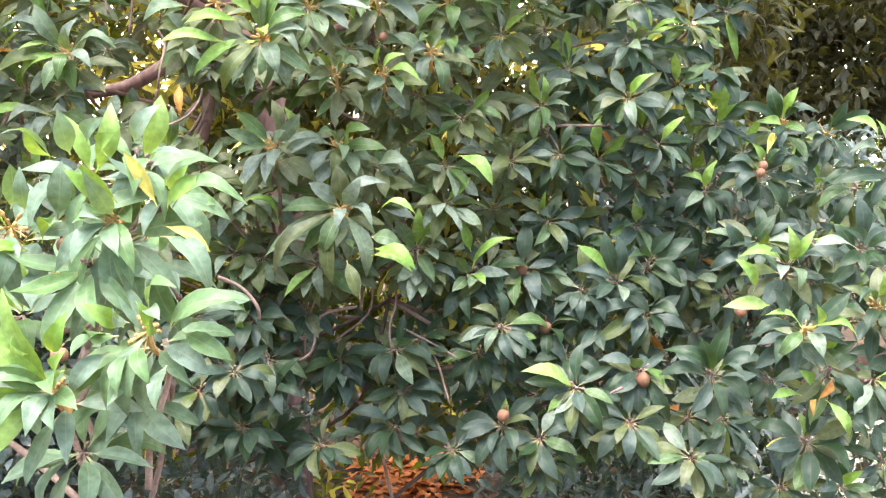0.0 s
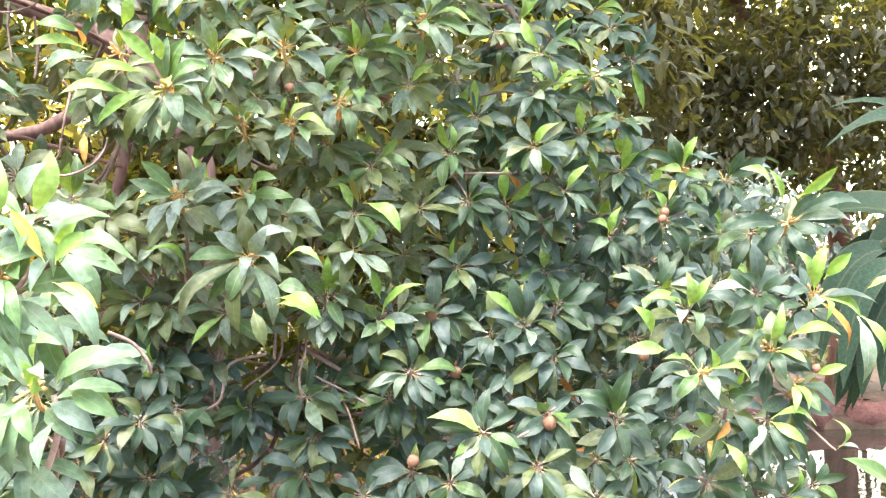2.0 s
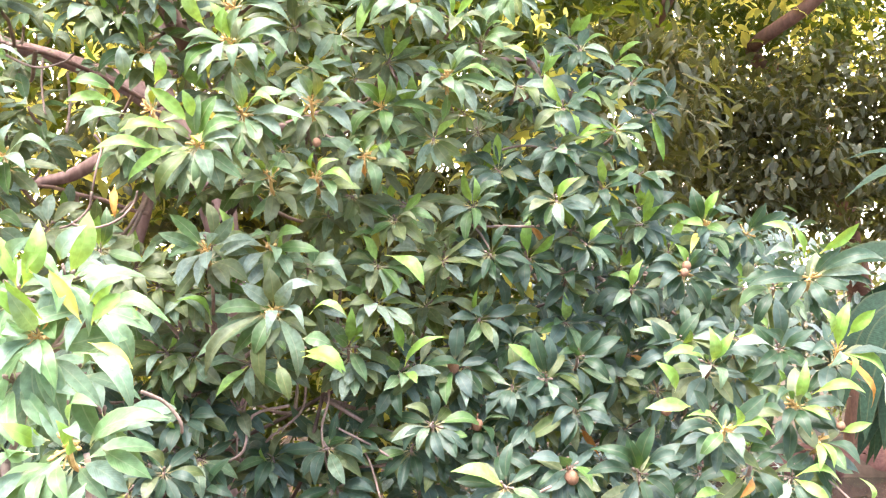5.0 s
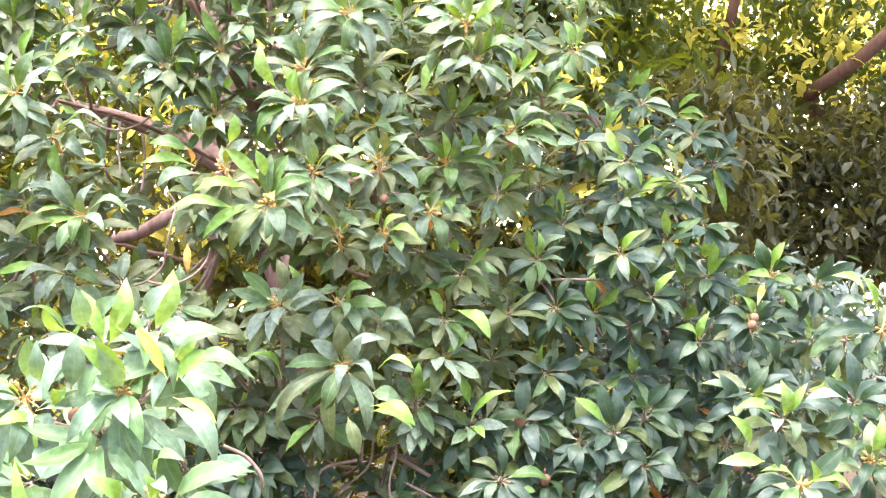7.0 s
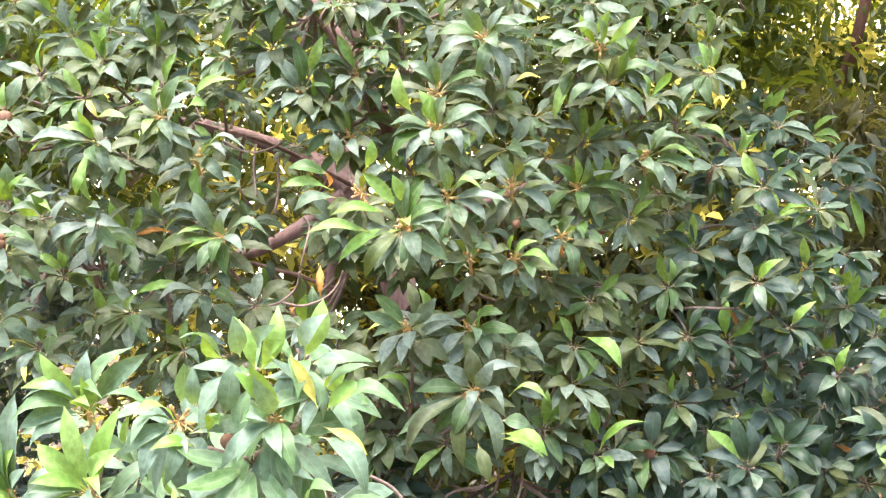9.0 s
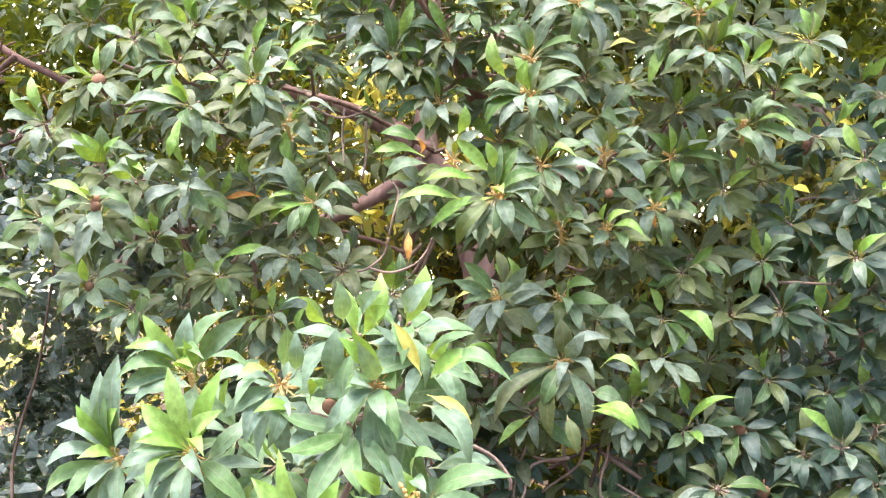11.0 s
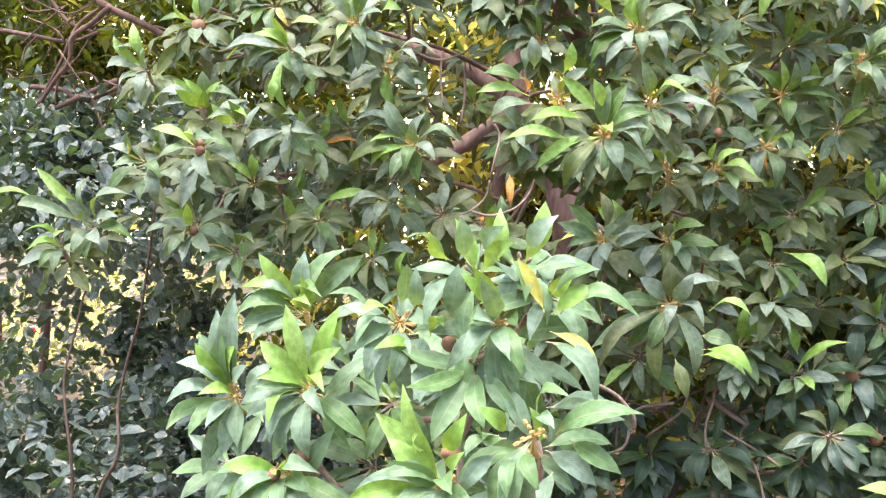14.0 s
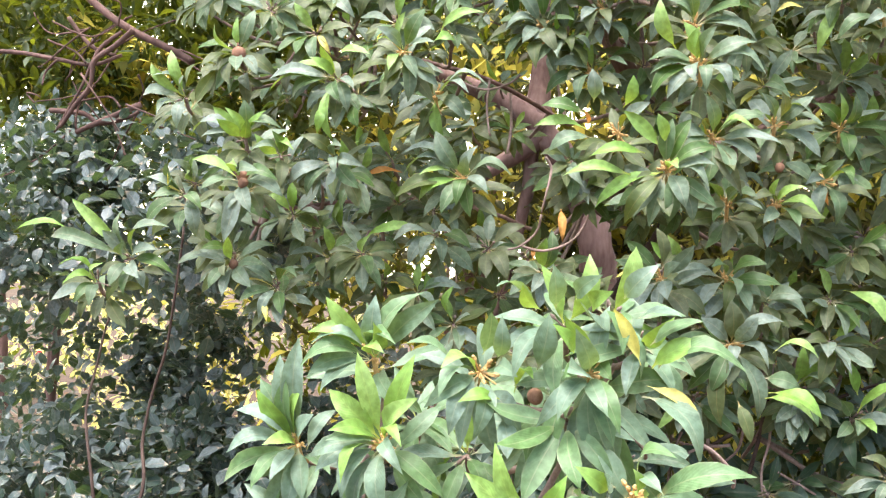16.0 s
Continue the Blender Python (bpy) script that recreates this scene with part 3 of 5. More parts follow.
sapodilla.whorl((-0.318, 1.681, 1.858), [(-0.072, 0.095, "l", -0.006, 0.031), (-0.016, 0.090, "l", -0.002, 0.038), (-0.125, 0.017, "l", -0.030, 0.027), (-0.168, -0.018, "l", -0.052, -0.011), (0.008, 0.086, "m"), (0.038, 0.085, "m"), (0.083, 0.037, "m"), (0.079, 0.008, "m"), (0.072, -0.034, "m"), (0.085, -0.062, "m"), (0.047, -0.087, "m"), (0.005, -0.092, "m"), (-0.050, -0.081, "m"), (-0.115, -0.068, "l"), (-0.097, -0.045, "l"), (-0.066, -0.095, "d"), (0.022, -0.003, "l"), (-0.024, -0.099, "m"), (0.036, -0.067, "m")])
sapodilla.whorl((-0.403, 1.700, 1.924), [(-0.045, 0.104, "m", -0.043, 0.043), (0.024, 0.094, "l", 0.006, 0.036), (-0.130, 0.039, "m", -0.051, 0.029), (-0.141, 0.003, "l", -0.044, 0.002), (-0.116, -0.040, "m", -0.037, -0.010), (-0.054, 0.031, "o", -0.058, 0.004), (0.056, 0.046, "m"), (0.042, 0.025, "d")])
sapodilla.whorl((-0.271, 1.742, 2.050), [(-0.071, 0.107, "l", -0.039, 0.019), (-0.031, 0.066, "l"), (-0.002, 0.055, "l"), (0.025, 0.054, "m"), (0.092, 0.035, "m"), (-0.093, 0.002, "m"), (-0.081, -0.061, "m"), (-0.054, -0.065, "m"), (0.012, -0.057, "m"), (0.052, -0.056, "m"), (0.110, -0.023, "m"), (0.092, 0.008, "m"), (0.067, -0.036, "m"), (-0.086, -0.021, "m"), (-0.006, -0.043, "m")])
sapodilla.whorl((-0.246, 1.724, 1.920), [(-0.013, 0.067, "m"), (0.083, 0.035, "m"), (0.115, -0.013, "m"), (0.068, 0.009, "l"), (0.032, -0.067, "m"), (0.075, -0.046, "m"), (-0.048, -0.024, "m"), (-0.066, -0.001, "m"), (-0.048, 0.035, "d"), (0.052, -0.097, "d"), (-0.005, -0.083, "m")])
sapodilla.whorl((-0.200, 1.796, 1.565), [(-0.108, -0.006, "m"), (-0.072, -0.086, "m"), (-0.031, -0.085, "m"), (-0.002, -0.041, "m"), (0.063, -0.036, "m"), (0.087, 0.045, "m"), (-0.053, 0.046, "m"), (-0.003, 0.080, "d"), (0.043, 0.054, "m"), (0.013, -0.096, "m"), (0.049, -0.127, "m"), (0.142, -0.012, "l", 0.064, -0.008), (0.116, -0.065, "m", 0.050, -0.052), (0.137, -0.114, "l", 0.053, -0.085), (0.038, -0.163, "d", 0.013, -0.089), (-0.010, -0.143, "d"), (-0.138, -0.090, "m"), (-0.120, -0.125, "d")], buds=16)
sapodilla.whorl((-0.212, 1.834, 1.680), [(0.068, 0.029, "m"), (0.095, -0.007, "m"), (0.042, -0.056, "m"), (-0.027, 0.019, "m"), (-0.079, -0.061, "m"), (-0.097, 0.003, "m"), (-0.041, -0.054, "m"), (0.019, -0.028, "m"), (-0.003, -0.058, "d")])
sapodilla.whorl((-0.324, 1.790, 1.676), [(-0.083, 0.030, "m"), (-0.044, -0.069, "m"), (-0.005, -0.068, "m"), (0.056, 0.061, "m"), (-0.066, 0.065, "m"), (-0.059, -0.016, "m"), (0.015, -0.038, "m"), (0.034, 0.028, "m")])
sapodilla.whorl((-0.808, 1.718, 2.074), [(0.016, 0.064, "l"), (0.048, 0.073, "m"), (0.072, 0.008, "m"), (-0.007, -0.048, "l"), (-0.032, 0.003, "l"), (0.041, -0.059, "m"), (0.077, -0.070, "m"), (-0.018, -0.066, "d"), (0.019, -0.097, "m"), (-0.035, 0.035, "m"), (0.167, 0.055, "l", 0.074, 0.028), (0.114, 0.008, "l", 0.059, 0.010), (-0.043, -0.030, "d")])
sapodilla.whorl((-0.765, 1.802, 2.005), [(0.025, -0.088, "l"), (0.069, -0.051, "m"), (-0.034, -0.054, "m"), (-0.062, -0.039, "m"), (0.107, 0.017, "m"), (-0.037, 0.031, "d"), (0.077, -0.002, "m"), (-0.018, -0.005, "m"), (0.035, -0.020, "d")])
sapodilla.whorl((-0.581, 1.905, 2.163), [(-0.020, 0.103, "m"), (0.048, 0.111, "l", 0.012, 0.031), (-0.052, 0.069, "m"), (-0.084, 0.001, "m"), (0.071, -0.001, "m"), (-0.069, -0.074, "m"), (-0.069, -0.021, "m"), (0.039, -0.066, "d"), (-0.029, -0.045, "m"), (0.097, 0.045, "m"), (-0.105, -0.032, "d"), (0.055, -0.041, "d")])
sapodilla.whorl((-0.464, 1.913, 2.199), [(-0.047, 0.086, "l"), (-0.103, 0.005, "m"), (0.053, 0.014, "m"), (0.021, -0.048, "d"), (-0.035, -0.039, "m"), (0.065, -0.012, "m"), (-0.079, 0.021, "m"), (-0.016, -0.063, "d")])
sapodilla.whorl((-0.482, 1.931, 2.076), [(-0.008, 0.080, "l"), (-0.093, 0.030, "m"), (-0.073, 0.006, "m"), (0.072, 0.006, "m"), (-0.089, -0.046, "m"), (-0.021, -0.067, "m"), (0.064, -0.035, "d"), (0.032, -0.055, "m"), (-0.041, -0.030, "d")])
sapodilla.whorl((-0.694, 1.771, 1.847), [(0.019, 0.035, "m"), (-0.085, 0.055, "m"), (-0.120, 0.040, "m"), (-0.074, -0.001, "l"), (-0.082, -0.047, "l"), (0.059, -0.035, "m"), (0.096, 0.003, "m"), (0.002, -0.058, "m"), (0.026, -0.077, "m"), (-0.030, -0.073, "m"), (0.037, 0.056, "m"), (-0.055, 0.086, "m"), (-0.115, -0.003, "m"), (-0.130, -0.047, "d")])
sapodilla.whorl((-0.288, 1.849, 2.148), [(-0.060, 0.054, "m"), (0.056, 0.090, "m"), (-0.013, 0.066, "m"), (0.114, 0.012, "m"), (0.114, -0.041, "m"), (0.083, -0.023, "m"), (-0.110, -0.022, "d"), (-0.048, 0.035, "m")])
sapodilla.whorl((-0.196, 1.854, 2.258), [(0.042, -0.113, "m"), (-0.014, -0.088, "m"), (0.033, -0.038, "m"), (0.079, -0.074, "m"), (0.110, -0.028, "m"), (-0.097, -0.057, "m"), (-0.095, 0.003, "m"), (0.083, 0.005, "m"), (0.045, 0.051, "m"), (-0.041, 0.051, "m"), (0.107, 0.024, "m")])
sapodilla.whorl((-0.139, 1.863, 1.963), [(0.082, -0.004, "m"), (0.061, 0.012, "m"), (0.080, -0.058, "m"), (0.007, 0.053, "d"), (-0.027, 0.050, "m"), (-0.059, -0.004, "m"), (0.065, 0.049, "m"), (-0.024, -0.050, "m")])
sapodilla.whorl((-0.216, 1.850, 1.816), [(-0.044, 0.033, "m"), (-0.022, -0.039, "m"), (0.062, -0.012, "m"), (0.021, 0.026, "m"), (0.051, 0.010, "m"), (-0.040, -0.012, "d")])
sapodilla.whorl((-0.130, 1.880, 1.821), [(0.049, 0.029, "l"), (0.076, -0.021, "l"), (0.001, 0.042, "l"), (0.039, -0.043, "m"), (-0.023, -0.039, "m"), (-0.046, -0.000, "d")])
sapodilla.whorl((-0.043, 1.950, 1.871), [(-0.021, 0.012, "m"), (0.031, 0.036, "m"), (0.047, -0.012, "m"), (0.022, -0.084, "m"), (-0.014, -0.076, "m"), (-0.037, -0.012, "m")])
sapodilla.whorl((-0.011, 2.012, 1.979), [(0.077, 0.028, "m"), (0.119, -0.033, "m"), (0.050, -0.090, "m"), (0.011, -0.064, "m"), (-0.059, -0.064, "m"), (-0.051, 0.044, "m"), (-0.009, 0.064, "l"), (0.020, 0.060, "m")])
sapodilla.whorl((0.051, 1.931, 2.177), [(0.036, 0.064, "m"), (0.016, 0.052, "d"), (0.104, 0.020, "m"), (0.076, 0.001, "m"), (0.036, -0.079, "m"), (0.068, -0.067, "m"), (-0.008, -0.051, "m"), (-0.060, 0.017, "m"), (-0.044, -0.031, "m"), (-0.084, -0.047, "m")])
sapodilla.whorl((0.033, 1.950, 2.261), [(0.083, 0.057, "l", 0.010, 0.000), (-0.010, 0.053, "m"), (-0.067, 0.029, "m"), (-0.035, 0.004, "m"), (0.054, -0.020, "m")])
sapodilla.whorl((0.126, 1.955, 2.035), [(0.097, -0.007, "l"), (0.057, -0.075, "m"), (0.029, -0.071, "m"), (0.081, 0.033, "m"), (0.041, 0.057, "m"), (-0.052, -0.043, "m"), (-0.039, -0.003, "m"), (-0.007, 0.041, "m"), (0.013, -0.039, "m"), (0.097, -0.035, "m")])
sapodilla.whorl((0.665, 2.165, 1.635), [(-0.033, 0.064, "l"), (-0.094, 0.004, "m"), (-0.076, 0.025, "m"), (0.097, 0.012, "m"), (0.075, -0.040, "m"), (0.049, -0.083, "m"), (-0.012, -0.087, "m"), (-0.046, -0.057, "m"), (0.045, 0.060, "m"), (0.067, 0.038, "m"), (-0.068, -0.040, "m")])
sapodilla.whorl((0.727, 2.226, 1.746), [(0.027, 0.079, "l", -0.002, 0.008), (-0.033, 0.088, "m"), (-0.122, 0.039, "m"), (-0.073, 0.002, "l"), (-0.020, -0.059, "m"), (0.029, 0.021, "m"), (0.034, -0.023, "m"), (0.065, 0.021, "m"), (-0.033, -0.032, "m")])
sapodilla.whorl((0.834, 2.258, 1.727), [(0.039, 0.073, "m"), (-0.070, -0.017, "m"), (-0.043, -0.040, "m"), (0.084, 0.014, "m"), (0.093, 0.050, "m"), (-0.016, -0.076, "m"), (0.020, -0.053, "m"), (-0.015, 0.041, "m")])
sapodilla.whorl((0.877, 1.976, 1.627), [(-0.117, 0.108, "l", -0.039, 0.054), (-0.055, 0.110, "l", -0.011, 0.034), (0.085, 0.114, "l", 0.009, 0.046), (-0.105, 0.044, "m", -0.031, 0.034), (0.125, 0.002, "m"), (0.125, -0.038, "m"), (0.145, 0.038, "m"), (-0.139, -0.018, "m"), (0.053, 0.062, "m"), (0.061, -0.026, "m"), (-0.055, -0.058, "m"), (0.017, -0.070, "m")])
sapodilla.whorl((0.621, 1.709, 1.358), [(-0.155, 0.044, "l", -0.063, 0.044), (-0.138, 0.127, "l", -0.097, 0.065), (-0.065, 0.074, "m", -0.029, 0.014), (0.073, 0.066, "m"), (0.086, -0.014, "l"), (0.002, 0.051, "l"), (-0.077, 0.027, "l"), (-0.098, -0.020, "m"), (0.015, -0.041, "m"), (-0.057, -0.048, "m")])
sapodilla.whorl((0.772, 1.774, 1.390), [(0.014, 0.088, "l"), (0.115, 0.030, "l", 0.021, 0.023), (0.089, 0.001, "m"), (0.068, -0.046, "m"), (-0.040, -0.038, "m"), (0.006, -0.049, "m"), (-0.026, 0.026, "d"), (0.046, -0.017, "l"), (-0.055, 0.012, "m")])
sapodilla.whorl((0.865, 1.810, 1.487), [(-0.044, 0.087, "l", -0.019, 0.025), (0.059, 0.084, "l", 0.011, 0.028), (0.018, 0.098, "l"), (0.084, -0.039, "l"), (0.137, 0.039, "l", 0.084, 0.014), (-0.000, -0.043, "l"), (-0.070, -0.001, "m"), (0.066, -0.157, "m", 0.073, -0.030), (0.111, -0.104, "l", 0.077, -0.030), (0.056, -0.104, "o"), (0.117, -0.016, "m"), (-0.041, -0.023, "m")])
sapodilla.whorl((0.809, 1.760, 1.329), [(0.083, 0.039, "l", 0.030, 0.017), (0.055, -0.033, "m"), (0.030, -0.044, "m"), (-0.021, -0.047, "l"), (0.005, -0.040, "l")])
sapodilla.whorl((0.756, 1.750, 1.265), [(0.079, -0.007, "l"), (0.058, -0.039, "l"), (-0.046, -0.057, "m"), (0.068, -0.082, "m"), (0.025, -0.068, "m")])
sapodilla.whorl((0.681, 1.750, 1.285), [(-0.032, -0.050, "o", 0.004, -0.015), (-0.050, -0.075, "o", -0.032, -0.054), (-0.115, -0.050, "l", -0.050, -0.047), (-0.071, 0.003, "l", -0.032, -0.029), (0.022, -0.118, "l", -0.017, -0.050), (0.043, -0.072, "m")])
sapodilla.whorl((0.787, 1.900, 1.486), [(-0.014, 0.104, "d"), (-0.098, 0.006, "m"), (-0.060, -0.032, "m"), (-0.053, 0.043, "m"), (0.054, 0.043, "m"), (-0.015, -0.040, "m"), (0.030, -0.040, "m")])
sapodilla.whorl((0.654, 1.917, 1.454), [(-0.013, 0.079, "l"), (0.041, 0.071, "l"), (-0.097, 0.018, "l"), (-0.032, -0.021, "m"), (0.060, 0.014, "m"), (-0.051, 0.029, "m"), (0.002, -0.047, "m")])
sapodilla.whorl((0.412, 2.264, 1.922), [(0.016, 0.095, "l"), (-0.066, 0.045, "l"), (0.099, 0.044, "l"), (0.135, 0.030, "l"), (0.112, -0.015, "m"), (0.011, -0.052, "l"), (-0.044, -0.042, "m"), (-0.103, -0.056, "m"), (-0.035, -0.106, "l"), (0.112, -0.079, "m"), (0.052, -0.079, "m"), (-0.017, -0.125, "l")])
sapodilla.whorl((0.409, 2.168, 1.730), [(0.076, 0.074, "m"), (0.093, 0.018, "m"), (0.053, -0.074, "m"), (-0.008, -0.087, "m"), (-0.099, 0.031, "m"), (-0.019, 0.063, "l"), (0.006, 0.083, "l"), (0.062, -0.008, "m"), (-0.047, -0.026, "m")])
sapodilla.whorl((0.397, 2.150, 1.635), [(-0.060, -0.056, "m"), (-0.084, -0.005, "m"), (0.057, -0.045, "m"), (0.009, -0.039, "m")])
sapodilla.whorl((0.229, 2.214, 1.663), [(0.010, 0.087, "d"), (0.019, -0.060, "m"), (-0.053, -0.037, "m"), (0.076, -0.091, "m"), (0.090, -0.015, "m"), (-0.061, 0.025, "m"), (0.068, 0.043, "m"), (-0.035, -0.091, "m")])
sapodilla.whorl((0.131, 2.174, 1.680), [(0.022, -0.063, "m"), (-0.044, -0.036, "m"), (-0.062, -0.001, "m"), (0.048, 0.025, "m"), (0.035, -0.028, "m")])
sapodilla.whorl((0.551, 2.190, 1.598), [(0.018, 0.067, "l"), (-0.061, 0.032, "l"), (-0.070, -0.064, "m"), (-0.053, -0.038, "m"), (0.008, -0.073, "m"), (-0.088, -0.042, "m"), (0.052, -0.051, "m")])
sapodilla.whorl((-0.075, 1.986, 1.479), [(0.009, 0.085, "l"), (0.073, 0.077, "l"), (-0.039, 0.061, "m"), (0.049, -0.019, "m"), (0.040, -0.067, "m"), (0.069, 0.005, "m"), (-0.024, 0.029, "m")])
sapodilla.whorl((-0.262, 1.909, 1.452), [(-0.064, -0.066, "l"), (-0.095, -0.012, "m"), (0.017, -0.063, "m"), (0.083, -0.063, "m"), (-0.056, 0.054, "m"), (0.037, 0.015, "m"), (-0.141, 0.118, "l", -0.063, 0.077)])
sapodilla.whorl((0.031, 2.017, 1.425), [(-0.015, 0.114, "l", 0.009, 0.041), (0.102, 0.077, "l", 0.004, 0.008), (0.004, -0.024, "m"), (0.037, -0.016, "l"), (-0.028, 0.041, "m"), (0.086, 0.000, "m"), (-0.032, -0.032, "m")])
sapodilla.whorl((0.344, 2.070, 1.406), [(-0.029, 0.108, "m"), (-0.004, 0.100, "m"), (-0.087, 0.079, "l", -0.013, 0.013), (-0.096, 0.025, "m"), (-0.075, -0.041, "m"), (0.008, -0.037, "m"), (0.058, 0.004, "d"), (-0.050, -0.033, "m")])
sapodilla.whorl((0.405, 2.062, 1.350), [(-0.111, -0.022, "m"), (-0.057, -0.035, "m"), (-0.024, -0.085, "m"), (-0.003, 0.061, "d"), (0.059, -0.010, "m"), (0.022, -0.056, "m"), (-0.111, -0.072, "d")])
sapodilla.whorl((0.418, 2.120, 1.448), [(0.051, 0.064, "m"), (0.094, 0.047, "m"), (0.064, -0.047, "m"), (-0.051, 0.008, "m"), (-0.017, 0.042, "m")])
sapodilla.whorl((0.498, 1.850, 1.250), [(0.026, 0.098, "d"), (-0.031, 0.079, "d"), (0.078, 0.061, "d"), (-0.102, 0.049, "d"), (-0.106, 0.001, "m"), (-0.046, -0.067, "d"), (0.011, -0.074, "d"), (0.059, -0.041, "d"), (0.048, 0.001, "d"), (0.093, 0.031, "m")])
sapodilla.whorl((0.380, 1.950, 1.243), [(-0.088, 0.017, "m"), (-0.032, 0.033, "m"), (0.034, -0.030, "m"), (0.054, -0.105, "d"), (-0.064, -0.042, "m"), (-0.009, -0.089, "d")])
sapodilla.whorl((0.197, 2.077, 1.306), [(-0.069, -0.038, "m"), (-0.019, 0.045, "m"), (0.065, 0.020, "m"), (-0.002, -0.063, "m"), (0.040, -0.063, "m"), (-0.077, 0.012, "d"), (0.027, -0.030, "m")])
sapodilla.whorl((-1.309, 1.812, 2.004), [(-0.031, 0.098, "l"), (-0.057, 0.038, "m"), (-0.093, 0.002, "m"), (-0.040, -0.048, "m"), (0.007, -0.071, "m"), (0.031, 0.034, "m"), (-0.076, 0.075, "l")])
sapodilla.whorl((-1.147, 1.770, 1.914), [(-0.064, 0.062, "l"), (-0.020, 0.056, "l"), (0.090, 0.018, "m"), (-0.112, -0.000, "m"), (-0.072, -0.002, "m"), (0.011, 0.074, "m"), (0.033, 0.035, "m"), (-0.034, 0.032, "l"), (0.061, 0.052, "l")])
sapodilla.whorl((-1.117, 1.703, 1.827), [(-0.100, 0.035, "l"), (0.096, -0.032, "m"), (0.044, -0.066, "m"), (-0.022, -0.123, "m"), (0.063, 0.012, "m"), (-0.066, -0.025, "m"), (0.024, 0.018, "l"), (0.087, -0.002, "m")])
sapodilla.whorl((-1.254, 1.733, 1.798), [(-0.058, 0.029, "m"), (-0.016, 0.059, "m"), (-0.002, 0.036, "y"), (0.061, -0.033, "m"), (-0.073, -0.064, "m"), (0.036, -0.086, "m"), (0.010, 0.024, "m"), (-0.036, -0.014, "m")])
sapodilla.whorl((-1.347, 1.702, 1.665), [(-0.125, 0.115, "l"), (-0.213, 0.046, "l", -0.093, 0.044), (-0.168, 0.036, "m"), (-0.005, 0.104, "m"), (0.093, 0.065, "m"), (0.106, -0.026, "m"), (0.051, -0.037, "m"), (-0.042, 0.054, "m"), (0.023, 0.033, "m"), (0.079, 0.020, "m"), (-0.012, -0.056, "m")])
sapodilla.whorl((-1.408, 1.688, 1.616), [(-0.061, 0.028, "l"), (-0.039, -0.007, "l"), (0.046, 0.039, "l"), (-0.097, -0.042, "m"), (0.019, -0.048, "m"), (-0.013, -0.042, "m")])
sapodilla.whorl((-0.944, 1.738, 2.028), [(-0.121, -0.029, "l", -0.015, -0.010), (-0.082, 0.024, "l"), (-0.137, -0.009, "m"), (-0.015, 0.054, "l"), (0.078, 0.038, "l", 0.001, 0.048), (-0.036, 0.030, "l"), (0.029, -0.054, "m"), (-0.021, -0.111, "l", -0.009, -0.045), (0.006, -0.124, "l"), (0.055, -0.030, "m"), (-0.086, -0.044, "m"), (0.038, -0.073, "m")])
sapodilla.whorl((-0.945, 1.757, 1.874), [(-0.090, -0.052, "m"), (-0.060, 0.042, "d"), (0.034, 0.019, "m"), (0.061, -0.057, "m"), (0.005, -0.090, "m"), (0.021, -0.035, "m"), (-0.050, -0.074, "m"), (0.074, -0.017, "m")])
sapodilla.whorl((-1.058, 1.749, 1.879), [(-0.031, 0.036, "l"), (0.007, 0.042, "m"), (0.052, 0.005, "l"), (-0.037, 0.001, "m"), (0.021, -0.067, "d")])
sapodilla.whorl((-1.209, 1.843, 2.106), young=2)
sapodilla.whorl((-1.070, 1.788, 1.623), [(-0.063, -0.034, "m"), (-0.084, -0.017, "y"), (0.061, 0.020, "m"), (0.033, -0.053, "m"), (-0.014, -0.064, "m"), (-0.051, 0.038, "m")])
sapodilla.whorl((-1.168, 1.785, 1.665), young=1)
sapodilla.whorl((-0.776, 1.899, 1.743), [(-0.016, -0.052, "m"), (-0.143, -0.010, "l"), (-0.082, -0.019, "m"), (0.025, -0.062, "m"), (-0.047, -0.066, "m"), (0.080, -0.027, "m"), (0.046, 0.003, "m")])
sapodilla.whorl((-0.926, 1.956, 2.280), young=2)
sapodilla.whorl((-0.374, 1.933, 2.236), [(-0.045, 0.053, "m"), (-0.078, 0.033, "m"), (-0.037, -0.019, "m"), (0.019, -0.036, "m"), (0.048, 0.017, "m"), (0.003, 0.053, "d")])
sapodilla.whorl((-0.016, 2.000, 2.227), [(-0.126, -0.034, "y", -0.068, -0.018), (-0.044, -0.109, "l"), (-0.027, -0.063, "m"), (0.019, -0.080, "m"), (-0.072, 0.053, "m"), (-0.051, 0.028, "d")])
sapodilla.whorl((0.202, 2.126, 2.143), [(-0.008, 0.082, "m"), (0.031, 0.078, "m"), (0.057, 0.035, "m"), (0.079, 0.013, "m"), (-0.026, 0.039, "m"), (-0.056, 0.017, "m"), (0.100, -0.048, "l", 0.044, -0.009), (0.052, -0.031, "m"), (-0.048, -0.039, "m")])
sapodilla.whorl((0.341, 2.600, 2.104), [(0.036, -0.095, "d"), (-0.054, -0.100, "d"), (-0.069, -0.031, "d"), (-0.074, 0.005, "d"), (0.047, -0.011, "d"), (-0.043, -0.074, "d"), (0.089, 0.010, "d")])
sapodilla.whorl((0.456, 2.500, 2.103), [(0.082, 0.028, "l"), (0.079, -0.045, "l"), (-0.038, -0.065, "l"), (-0.060, -0.028, "d"), (0.052, 0.043, "d")])
sapodilla.whorl((0.601, 2.700, 2.219), [(0.089, 0.052, "l"), (0.088, -0.013, "l"), (0.083, -0.040, "l"), (-0.004, 0.042, "m"), (0.044, -0.062, "m"), (-0.075, 0.020, "d")])
